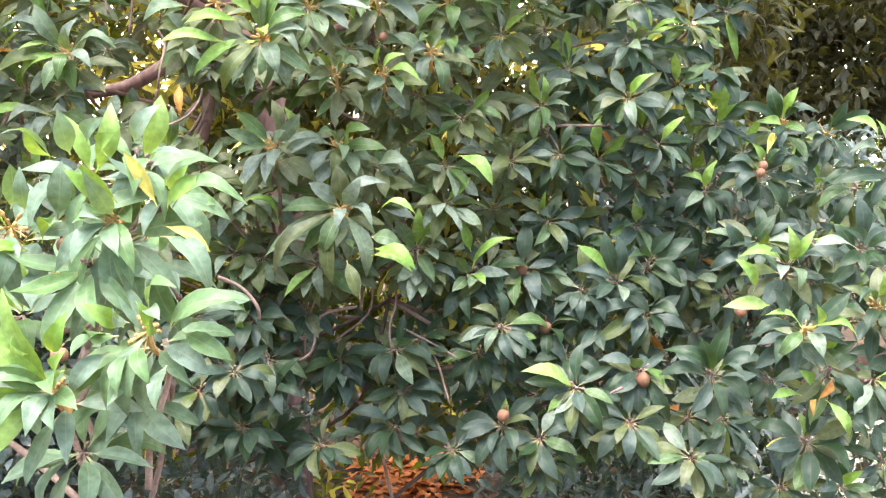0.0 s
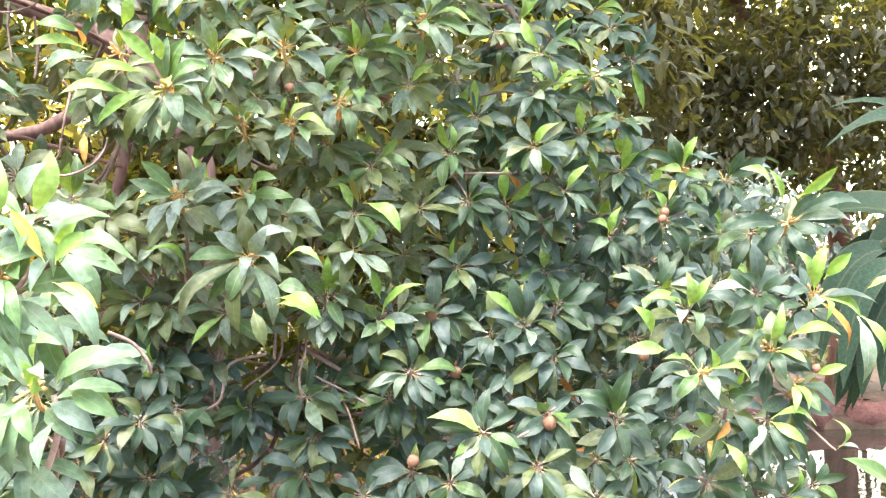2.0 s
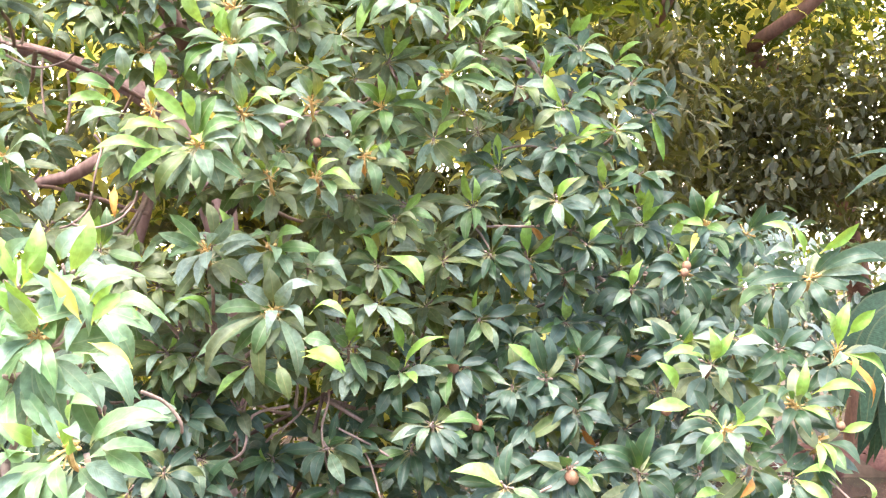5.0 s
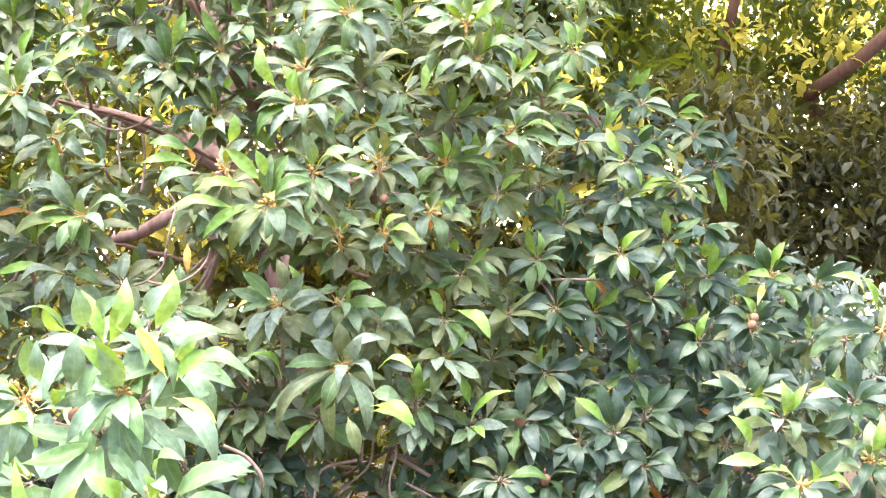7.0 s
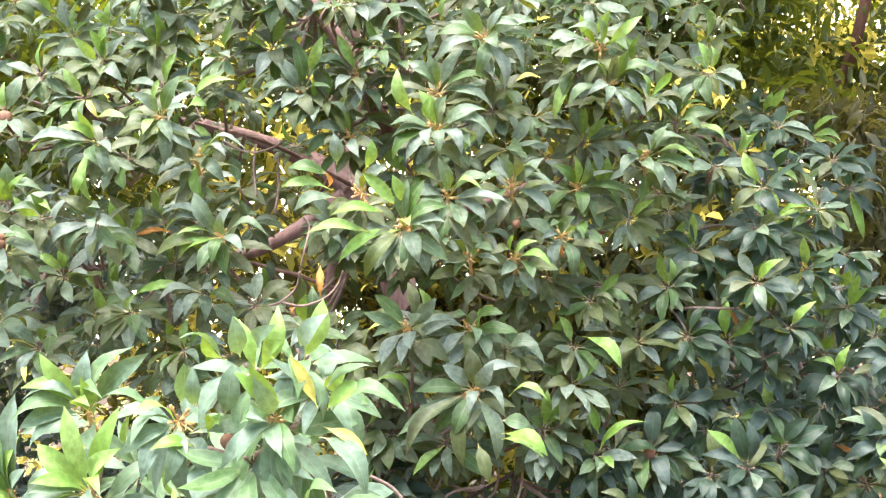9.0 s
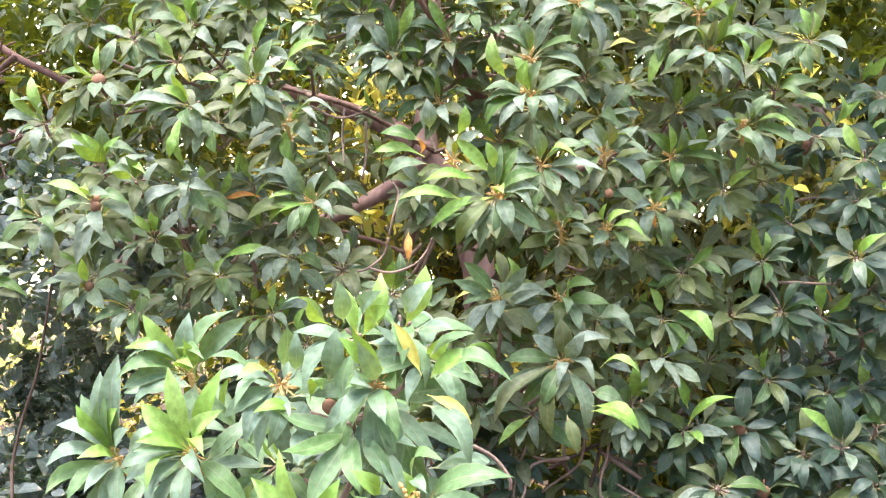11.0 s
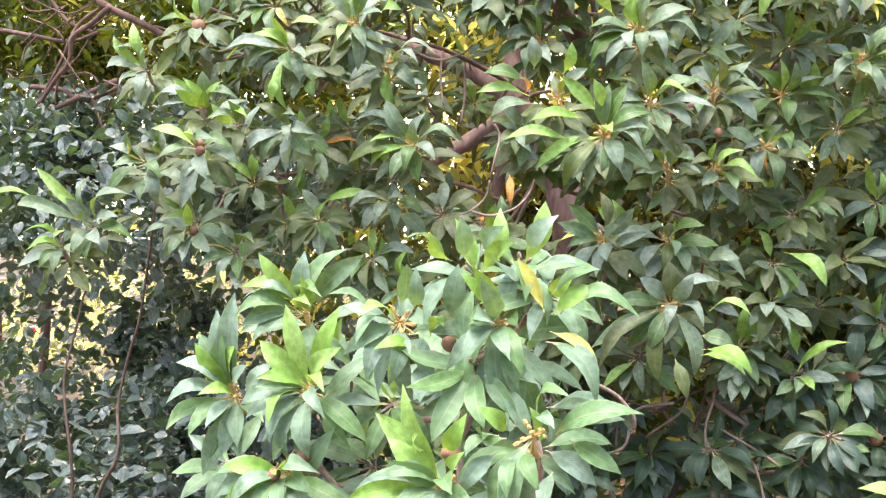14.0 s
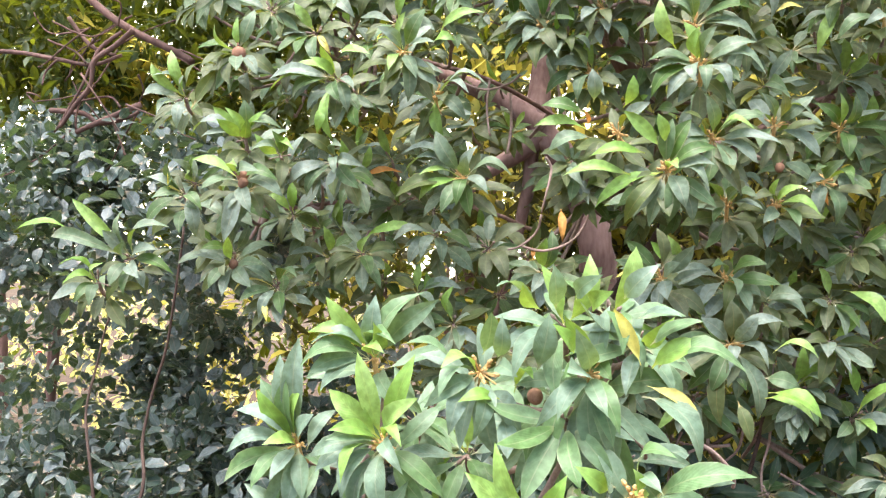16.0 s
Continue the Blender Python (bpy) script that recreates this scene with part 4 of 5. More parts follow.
sapodilla.whorl((0.466, 2.600, 2.262), [(-0.018, 0.058, "m"), (0.056, 0.063, "l"), (0.019, 0.053, "l"), (0.045, -0.000, "m"), (0.008, -0.053, "m"), (-0.034, -0.031, "m"), (-0.055, 0.016, "d")])
sapodilla.whorl((0.708, 2.700, 2.082), [(0.065, 0.100, "m"), (0.081, 0.013, "d"), (0.080, -0.020, "d"), (0.026, -0.085, "d"), (-0.039, -0.063, "d"), (-0.061, -0.019, "d"), (-0.028, 0.024, "m"), (0.031, -0.144, "l"), (0.058, -0.085, "m")])
sapodilla.whorl((-0.518, 1.950, 1.903), [(-0.055, 0.004, "d"), (-0.036, -0.040, "d"), (0.0, -0.062, "d"), (0.032, -0.056, "m"), (0.056, -0.018, "d"), (0.042, 0.032, "d"), (-0.032, 0.034, "m")], buds=5)
sapodilla.whorl((-0.493, 1.980, 1.849), [(-0.048, -0.014, "d"), (-0.020, -0.044, "d"), (0.030, -0.040, "d"), (0.055, -0.004, "d"), (0.020, 0.036, "m")], buds=5)
sapodilla.whorl((0.046, 2.072, 1.778), young=0)
sapodilla.whorl((0.214, 2.263, 1.870), [(0.017, 0.070, "l"), (0.040, 0.056, "l"), (-0.033, 0.042, "m"), (-0.080, -0.035, "y", -0.020, -0.017), (0.049, 0.001, "m"), (0.012, -0.054, "m"), (0.040, -0.054, "m"), (-0.070, 0.019, "m")])
sapodilla.whorl((0.828, 2.050, 1.606), [(-0.014, 0.044, "d"), (-0.080, 0.004, "m"), (-0.080, -0.045, "m"), (-0.048, -0.082, "m"), (0.018, -0.054, "m")])
sapodilla.whorl((-0.147, 1.885, 1.644), [(0.068, 0.008, "m"), (0.079, -0.030, "m"), (-0.052, 0.016, "m"), (-0.029, -0.030, "d"), (0.025, -0.061, "d")])
sapodilla.whorl((0.100, 1.980, 1.321), young=0)
sapodilla.whorl((0.624, 2.115, 1.470), [(-0.092, 0.039, "m"), (-0.054, 0.064, "m"), (0.060, 0.080, "m"), (-0.025, -0.029, "m"), (-0.080, -0.037, "m"), (0.026, 0.047, "m")])
sapodilla.whorl((0.145, 2.063, 1.433), young=0)
sapodilla.whorl((-0.242, 2.050, 1.215), dull=0.8, young=0)
sapodilla.whorl((-0.428, 1.950, 1.281), young=1, old=10)
sapodilla.whorl((-0.117, 2.000, 1.271), dull=0.8, young=0)
sapodilla.whorl((-0.099, 2.000, 1.189), dull=0.8, young=0)
sapodilla.whorl((-0.391, 2.050, 1.066), dull=0.8, young=1)
sapodilla.whorl((0.105, 2.000, 1.112), dull=0.7, young=1)
sapodilla.whorl((0.660, 1.800, 1.136), young=1)
sapodilla.whorl((0.460, 1.850, 1.092), young=0)
sapodilla.whorl((0.646, 2.100, 1.492), young=0)
sapodilla.whorl((-0.443, 1.900, 1.606), dull=0.8, young=0, old=9)
sapodilla.whorl((0.069, 2.050, 1.430), young=0)
sapodilla.whorl((0.181, 2.000, 1.087), young=0)
sapodilla.whorl((0.351, 1.900, 1.146), dull=0.7, young=0)
sapodilla.whorl((0.241, 1.850, 1.224), dull=0.7, young=0)
sapodilla.whorl((-0.123, 2.100, 1.265), [(-0.041, -0.067, "d"), (-0.085, 0.085, "d"), (0.059, -0.042, "d"), (0.074, -0.001, "m"), (-0.098, 0.015, "d"), (0.038, -0.092, "d")], dull=0.8)
sapodilla.whorl((-0.244, 2.050, 1.220), [(-0.010, 0.052, "l"), (-0.037, -0.062, "d"), (0.050, -0.017, "d"), (0.035, -0.042, "d"), (-0.031, -0.021, "d")], dull=0.8)
sapodilla.whorl((-0.107, 2.050, 1.183), dull=0.8, young=1)
sapodilla.whorl((-0.328, 1.850, 1.686), young=0)
sapodilla.whorl((-0.414, 1.950, 2.367), young=2)
sapodilla.whorl((-0.244, 1.950, 2.300), young=1)
sapodilla.whorl((-0.687, 1.950, 2.363), young=2)
sapodilla.whorl((-1.042, 1.950, 2.247), young=2)
sapodilla.whorl((0.011, 2.000, 2.294), young=2)
sapodilla.whorl((-1.167, 1.900, 2.206), young=1)
sapodilla.whorl((-1.061, 1.900, 2.156), young=1)
sapodilla.whorl((-0.660, 1.930, 2.264), young=2, rise=1.2)
sapodilla.whorl((-0.883, 1.900, 2.174), young=1)
sapodilla.whorl((-0.495, 2.020, 1.911), young=0, old=11, dull=0.9, buds=4, rise=1.3)
sapodilla.whorl((-0.568, 2.120, 1.903), young=0, old=9, dull=0.9, buds=4, rise=1.0)
sapodilla.whorl((-0.369, 1.920, 1.591), young=0, dull=0.7)
sapodilla.whorl((-0.384, 1.950, 1.464), young=0, dull=0.8)
sapodilla.whorl((-0.304, 2.000, 1.350), young=0, dull=0.9)
sapodilla.whorl((-0.400, 1.950, 1.337), young=1, dull=0.9)
sapodilla.whorl((-0.409, 1.920, 1.587), young=0, dull=0.7)
sapodilla.whorl((-0.438, 1.950, 1.471), young=1, dull=0.8)
sapodilla.whorl((-0.377, 2.000, 1.350), young=0, dull=0.9)
sapodilla.whorl((-0.384, 1.950, 1.855), young=0, dull=0.7)
sapodilla.whorl((-0.601, 1.970, 1.701), young=0, dull=0.8)
sapodilla.whorl((-0.680, 1.950, 1.720), young=0, dull=0.7)
sapodilla.whorl((-0.490, 1.900, 1.638), young=0, dull=0.7)
fruit((0.042, 2.170, 1.913), 0.0135, sapodilla.thing, (-0.50, 0.3, 1))
fruit((0.337, 2.560, 2.097), 0.0145, sapodilla.thing, (-0.17, 0.3, 1))
fruit((0.659, 2.120, 1.652), 0.01, sapodilla.thing, (0.17, 0.3, 1))
fruit((0.652, 2.110, 1.637), 0.009, sapodilla.thing, (0.50, 0.3, 1))
fruit((0.143, 2.050, 1.434), 0.0125, sapodilla.thing, (-0.33, 0.3, 1))
fruit((0.195, 2.060, 1.310), 0.0125, sapodilla.thing, (0.00, 0.3, 1))
fruit((0.105, 1.970, 1.142), 0.0125, sapodilla.thing, (0.33, 0.3, 1))
fruit((0.377, 1.920, 1.228), 0.014, sapodilla.thing, (-0.50, 0.3, 1))
fruit((0.573, 1.950, 1.360), 0.012, sapodilla.thing, (-0.17, 0.3, 1))
fruit((-1.109, 1.690, 1.834), 0.0105, sapodilla.thing, (0.17, 0.3, 1))
fruit((-1.101, 1.680, 1.820), 0.01, sapodilla.thing, (0.50, 0.3, 1))
fruit((-1.202, 1.830, 2.100), 0.015, sapodilla.thing, (-0.33, 0.3, 1))
fruit((-1.159, 1.770, 1.665), 0.0095, sapodilla.thing, (0.00, 0.3, 1))
fruit((-0.127, 1.850, 1.886), 0.0085, sapodilla.thing, (0.33, 0.3, 1))
fruit((0.843, 1.740, 1.360), 0.008, sapodilla.thing, (-0.50, 0.3, 1))
sapodilla.loose((0.057, 2.130, 1.885), (0.130, 2.100, 1.913), "y")
sapodilla.loose((0.235, 1.850, 1.222), (0.132, 1.820, 1.258), "l")
sapodilla.loose((0.237, 1.860, 1.209), (0.184, 1.830, 1.179), "l")
sapodilla.loose((-0.525, 1.880, 1.801), (-0.514, 1.850, 1.736), "o")
sapodilla.loose((-0.573, 1.860, 1.723), (-0.565, 1.830, 1.698), "o")
sapodilla.loose((0.002, 1.980, 1.669), (0.081, 1.950, 1.607), "l")
sapodilla.loose((-0.139, 1.720, 1.492), (-0.055, 1.690, 1.460), "l")
sapodilla.loose((-0.297, 2.050, 1.032), (-0.269, 2.020, 1.009), "o")
sapodilla.loose((0.316, 2.120, 1.767), (0.294, 2.090, 1.741), "m")
sapodilla.loose((-1.078, 1.750, 1.590), (-1.057, 1.720, 1.556), "y")
sapodilla.limb([(0.813, 1.74, 1.269), (0.836, 1.72, 1.247), (0.864, 1.7, 1.218)], 0.0022, 0.0016, "twig", TWIG, steps=4, sides=7, wobble=0.003, joins=False)
sapodilla.loose((0.867, 1.7, 1.22), (0.858, 1.7, 1.274), "l", (0.6, -0.8, 0.2), 1.1, 9)
sapodilla.loose((0.868, 1.7, 1.225), (0.903, 1.69, 1.219), "m", (0, -0.5, 0.9), 1.0, 5)
sapodilla.loose((0.978, 1.7, 1.145), (0.866, 1.68, 1.208), "m", (0, -0.7, 0.7), 0.9, 1)
for place in ((0.852, 2.50, 1.569), (0.943, 2.55, 1.656), (0.964, 2.50, 1.483), (0.893, 2.55, 1.422), (0.988, 2.50, 1.341), (0.871, 2.65, 1.687), (1.075, 2.60, 1.566), (0.830, 2.35, 0.998), (0.938, 2.40, 1.056), (1.039, 2.40, 0.939), (0.917, 2.35, 0.893), (1.091, 2.40, 0.856), (1.047, 2.45, 1.117), (0.918, 2.50, 1.182), (0.764, 2.30, 0.902), (1.143, 2.50, 0.944), (1.075, 2.60, 0.965)):
    sapodilla.whorl(place, young=rng.choice((0, 1, 2)), old=13, buds=6, dull=0.6, turn=rng.uniform(-0.4, 0.4), rise=rng.uniform(0.3, 0.8))
# the rest of the crown: just behind the outer whorls, deeper in, and above
OUTLINE = [(-1.45, 2.6), (-1.45, 1.8), (-1.35, 1.65), (-0.95, 1.55), (-0.75, 1.35), (-0.6, 1.05), (0.6, 1.0), (0.8, 1.3), (0.85, 1.6),
           (0.65, 1.75), (0.6, 2.1), (0.35, 2.2), (0.2, 2.4), (0.1, 2.6)]


def face(x):
    """How far out the crown's face stands at x."""
    return 1.80 + 0.17 * max(0, x + 0.4) + 0.1 * abs(x + 0.6)


for layer, step, near, far in ((0, 0.112, 0.06, 0.24), (1, 0.16, 0.30, 0.55), (2, 0.25, 0.6, 1.0)):
    z = 1.0
    while z < 2.62:
        x = -1.5 + 0.5 * step * (round(z / step) % 2)
        while x < 1.0:
            px, pz = x + rng.uniform(-0.05, 0.05), z + rng.uniform(-0.05, 0.05)
            window = abs(px + 0.60) < 0.14 and abs(pz - 1.89) < 0.21 or abs(px + 0.22) < 0.13 and abs(pz - 1.34) < 0.06 or abs(px + 0.10) < 0.10 and pz < 1.03 or layer == 0 and abs(px + 0.69) < 0.12 and abs(pz - 2.08) < 0.10 or layer == 1 and abs(px + 0.76) < 0.13 and abs(pz - 2.12) < 0.11 or abs(px + 0.42) < 0.09 and 1.69 < pz < 1.79
            if inside(px, pz, OUTLINE) and not window:
                sapodilla.whorl((px, face(px) + rng.uniform(near, far), pz), young=rng.choice((0, 0, 1, 2)) if pz > 1.45 else 0, old=15, buds=2, dull=0.5, size=0.089,
                                turn=rng.uniform(-0.7, 0.7), rise=rng.uniform(0.5, 1.5))
            x += step
        z += step
for i in range(48):
    x, z = rng.uniform(-0.62, 0.85), rng.uniform(0.98, 1.46)
    if inside(x, z, OUTLINE) and not abs(x + 0.10) < 0.12 and z < 1.4:
        sapodilla.whorl((x, face(x) + rng.uniform(0.03, 0.16), z), young=0, old=12, buds=2, dull=0.8, turn=rng.uniform(-0.7, 0.7), rise=rng.uniform(0.4, 1.3), size=0.084)
# unseen upper crown, added to keep the sun off the whorls below
for i in range(420):
    x, y, z = rng.uniform(-2.2, 0.5), rng.uniform(2.15, 3.8), rng.uniform(2.5, 4.0)
    if (x + 0.75) ** 2 / 1.7 + (z - 2.5) ** 2 / 1.9 < 1:
        sapodilla.whorl((x, y, z), young=1, old=11, buds=0, turn=rng.uniform(-1, 1), rise=rng.uniform(0.5, 1.5), size=0.105)
# more unseen whorls over the right side, added only for their shade
for i in range(70):
    sapodilla.whorl((rng.uniform(-0.1, 0.95), rng.uniform(1.95, 2.7), rng.uniform(2.78, 3.25)), young=1, old=12, buds=0, turn=rng.uniform(-1, 1), rise=rng.uniform(0.5, 1.5), size=0.1)
sapodilla.done()

# ---- the young tree in front ----
young_tree = Tree("sapodilla_tree", (-0.50, 1.22, 0.0), "young sapodilla tree with bright green leaves standing before the large one", "f", 0.098)
young_tree.limb([(-0.50, 1.22, -0.05), (-0.47, 1.22, 0.5), (-0.42, 1.21, 1.0), (-0.45, 1.20, 1.25), (-0.50, 1.21, 1.42)], 0.006, 0.0035, "trunk", TWIG)
young_tree.limb([(-0.42, 1.17, 1.05), (-0.34, 1.20, 1.25), (-0.31, 1.13, 1.40)], 0.004, 0.003, "branch", TWIG)
young_tree.limb([(-0.44, 1.17, 1.2), (-0.60, 1.20, 1.32), (-0.66, 1.19, 1.42)], 0.005, 0.0035, "branch", TWIG)
young_tree.limb([(-0.47, 1.18, 1.32), (-0.40, 1.14, 1.45), (-0.37, 1.12, 1.54)], 0.005, 0.0035, "branch", TWIG)
young_tree.limb([(-0.324, 1.120, 1.495), (-0.315, 1.130, 1.490), (-0.303, 1.120, 1.480), (-0.301, 1.130, 1.469)], 0.0025, 0.002, "twig", TWIG, steps=4, sides=7, wobble=0.004, joins=False)
young_tree.limb([(-0.252, 1.120, 1.496), (-0.226, 1.130, 1.483), (-0.205, 1.120, 1.464), (-0.204, 1.130, 1.446)], 0.0025, 0.002, "twig", TWIG, steps=4, sides=7, wobble=0.004, joins=False)
young_tree.limb([(-0.317, 1.13, 1.421), (-0.312, 1.13, 1.391), (-0.316, 1.135, 1.367), (-0.33, 1.14, 1.328), (-0.344, 1.15, 1.292), (-0.35, 1.16, 1.23)], 0.0036, 0.0046, "branch", PALE_STEM, steps=4, sides=8, wobble=0.003, joins=False)
young_tree.whorl((-0.365, 1.101, 1.563), [(-0.037, 0.123, "f", -0.037, 0.069), (0.018, 0.114, "f", -0.017, 0.082), (-0.067, 0.099, "l", -0.050, 0.068), (-0.099, 0.095, "f", -0.054, 0.068), (0.077, 0.128, "f", 0.034, 0.085), (0.030, 0.097, "l", 0.002, 0.071), (0.102, 0.073, "f", 0.048, 0.067), (0.124, 0.069, "f", 0.062, 0.036), (0.132, 0.045, "l", 0.065, 0.012), (0.170, 0.018, "f", 0.071, 0.014), (0.124, -0.034, "y", 0.060, -0.003), (0.028, 0.078, "y", 0.061, 0.011), (0.126, -0.084, "f", 0.056, -0.014), (-0.027, 0.067, "l", 0.011, 0.015), (-0.042, 0.068, "f", -0.058, -0.003), (-0.037, 0.058, "l", -0.016, 0.020), (0.030, -0.038, "f"), (-0.051, -0.058, "f"), (-0.037, -0.097, "f"), (0.015, -0.094, "f"), (0.036, -0.097, "f"), (-0.021, -0.001, "f"), (0.014, 0.003, "f"), (-0.010, 0.056, "f"), (0.042, -0.058, "f"), (-0.025, -0.046, "f")], buds=12)
young_tree.whorl((-0.498, 1.124, 1.554), [(0.019, 0.074, "f", 0.003, 0.016), (0.033, 0.072, "f", 0.023, 0.015), (-0.031, 0.008, "l"), (0.057, 0.003, "f", 0.019, 0.008), (-0.011, -0.030, "l", 0.034, -0.028), (0.076, 0.003, "l", 0.044, -0.021), (0.050, -0.089, "f", 0.032, -0.043), (0.006, -0.075, "f"), (-0.021, -0.069, "f"), (-0.032, -0.027, "f"), (-0.011, -0.092, "f"), (0.029, -0.097, "f"), (-0.084, 0.030, "f", -0.025, 0.011), (-0.053, -0.041, "f")], buds=14)
young_tree.whorl((-0.659, 1.203, 1.554), [(-0.060, 0.078, "l"), (-0.079, 0.031, "l"), (0.009, 0.084, "f"), (0.069, 0.090, "f"), (0.090, 0.082, "f"), (0.019, 0.051, "l"), (-0.074, 0.014, "f"), (-0.072, -0.023, "f"), (-0.087, -0.017, "f"), (0.051, 0.024, "f"), (0.038, 0.013, "l"), (-0.051, -0.043, "f")], buds=8)
young_tree.whorl((-0.625, 1.155, 1.454), [(-0.034, 0.113, "l"), (0.042, 0.115, "l"), (-0.071, 0.063, "l"), (0.053, 0.064, "l"), (-0.051, 0.019, "l"), (0.044, 0.008, "l"), (-0.087, -0.022, "f"), (-0.076, -0.039, "f"), (-0.043, -0.098, "f"), (-0.021, -0.092, "f"), (0.048, -0.024, "f"), (0.087, -0.059, "f"), (0.016, -0.082, "f"), (-0.030, -0.042, "l"), (-0.053, 0.007, "f"), (-0.033, -0.064, "f")], buds=14)
young_tree.whorl((-0.765, 1.214, 1.430), [(-0.082, 0.042, "f"), (-0.047, 0.074, "l"), (0.013, 0.090, "l"), (-0.006, 0.092, "f"), (0.042, 0.050, "f"), (-0.083, -0.013, "f"), (-0.099, -0.061, "f"), (-0.021, 0.007, "l"), (-0.039, -0.055, "f"), (0.002, -0.081, "f"), (-0.007, -0.038, "f"), (0.030, -0.065, "f"), (-0.053, 0.086, "f"), (-0.024, 0.120, "f"), (0.004, 0.146, "f"), (-0.036, -0.115, "f")], buds=8)
young_tree.whorl((-0.644, 1.138, 1.347), [(-0.076, 0.009, "l"), (-0.056, -0.033, "f"), (-0.033, -0.040, "f"), (-0.072, -0.048, "l"), (0.059, -0.007, "f"), (0.093, -0.030, "f"), (0.064, 0.016, "f"), (0.013, 0.013, "l"), (-0.016, -0.052, "f"), (0.029, -0.050, "f"), (0.053, -0.046, "f"), (-0.091, -0.035, "f"), (-0.089, -0.004, "f")], buds=14)
young_tree.whorl((-0.402, 1.019, 1.379), [(-0.048, 0.116, "l"), (-0.080, 0.081, "l"), (0.034, 0.094, "l", 0.001, 0.042), (0.036, 0.055, "l", 0.014, 0.023), (-0.013, 0.072, "l", -0.020, 0.041), (-0.058, 0.059, "l"), (-0.055, 0.036, "f"), (-0.062, 0.019, "f"), (-0.113, -0.029, "l"), (0.029, 0.012, "f"), (0.049, -0.007, "f"), (-0.001, -0.032, "f"), (-0.040, -0.034, "f"), (0.026, -0.027, "f"), (-0.096, -0.006, "f"), (-0.054, -0.066, "l")], buds=14)
young_tree.whorl((-0.308, 1.045, 1.442), [(-0.056, 0.036, "l", -0.020, 0.003), (-0.016, 0.032, "f", -0.016, 0.009), (0.003, 0.040, "l", -0.000, 0.004), (0.047, 0.053, "f", 0.001, 0.023), (0.034, 0.020, "f", 0.008, 0.029), (0.125, 0.041, "f", 0.021, 0.003), (0.104, 0.032, "f", 0.022, -0.001), (0.103, -0.026, "f", 0.037, 0.005), (0.076, -0.043, "f", 0.010, -0.011), (0.021, 0.017, "l", 0.014, 0.000), (0.017, -0.052, "f", -0.009, -0.012), (-0.016, -0.061, "f", -0.020, -0.017), (-0.071, -0.062, "f", -0.034, -0.016), (-0.048, 0.017, "f", -0.025, -0.005), (-0.040, -0.086, "f"), (-0.013, -0.090, "f"), (0.026, -0.077, "f", 0.027, -0.030), (-0.063, -0.019, "f", -0.033, 0.002)], buds=12)
young_tree.whorl((-0.399, 1.130, 1.612), young=2, old=8, rise=1.6)
young_tree.whorl((-0.350, 1.150, 1.625), young=1, old=8, rise=1.4, turn=0.5)
young_tree.whorl((-0.316, 1.140, 1.596), young=1, old=7, rise=0.8, turn=0.8)
young_tree.whorl((-0.410, 1.200, 1.515), young=0, old=11)
young_tree.whorl((-0.387, 1.090, 1.510), young=0, old=8)
young_tree.whorl((-0.361, 1.220, 1.508), young=0, old=9)
young_tree.whorl((-0.453, 1.260, 1.464), young=0, old=10)
young_tree.whorl((-0.332, 1.240, 1.443), young=0, old=9)
young_tree.whorl((-0.405, 1.100, 1.291), young=0, old=11)
young_tree.whorl((-0.532, 1.220, 1.435), young=2, old=9)
young_tree.whorl((-0.617, 1.280, 1.460), young=1, old=11)
young_tree.whorl((-0.566, 1.250, 1.341), young=1, old=11)
young_tree.whorl((-0.361, 1.150, 1.341), young=0, old=9)
young_tree.whorl((-0.635, 1.200, 1.281), young=0, old=11)
young_tree.whorl((-0.798, 1.280, 1.310), young=0, old=10)
fruit((-0.428, 1.110, 1.533), 0.0094, young_tree.thing, (-0.50, 0.3, 1))
fruit((-0.620, 1.130, 1.376), 0.0101, young_tree.thing, (-0.17, 0.3, 1))
fruit((-0.652, 1.110, 1.351), 0.0082, young_tree.thing, (0.17, 0.3, 1))
fruit((-0.400, 1.020, 1.420), 0.0074, young_tree.thing, (0.50, 0.3, 1))
fruit((-0.395, 1.020, 1.420), 0.0074, young_tree.thing, (-0.33, 0.3, 1))
young_tree.done()


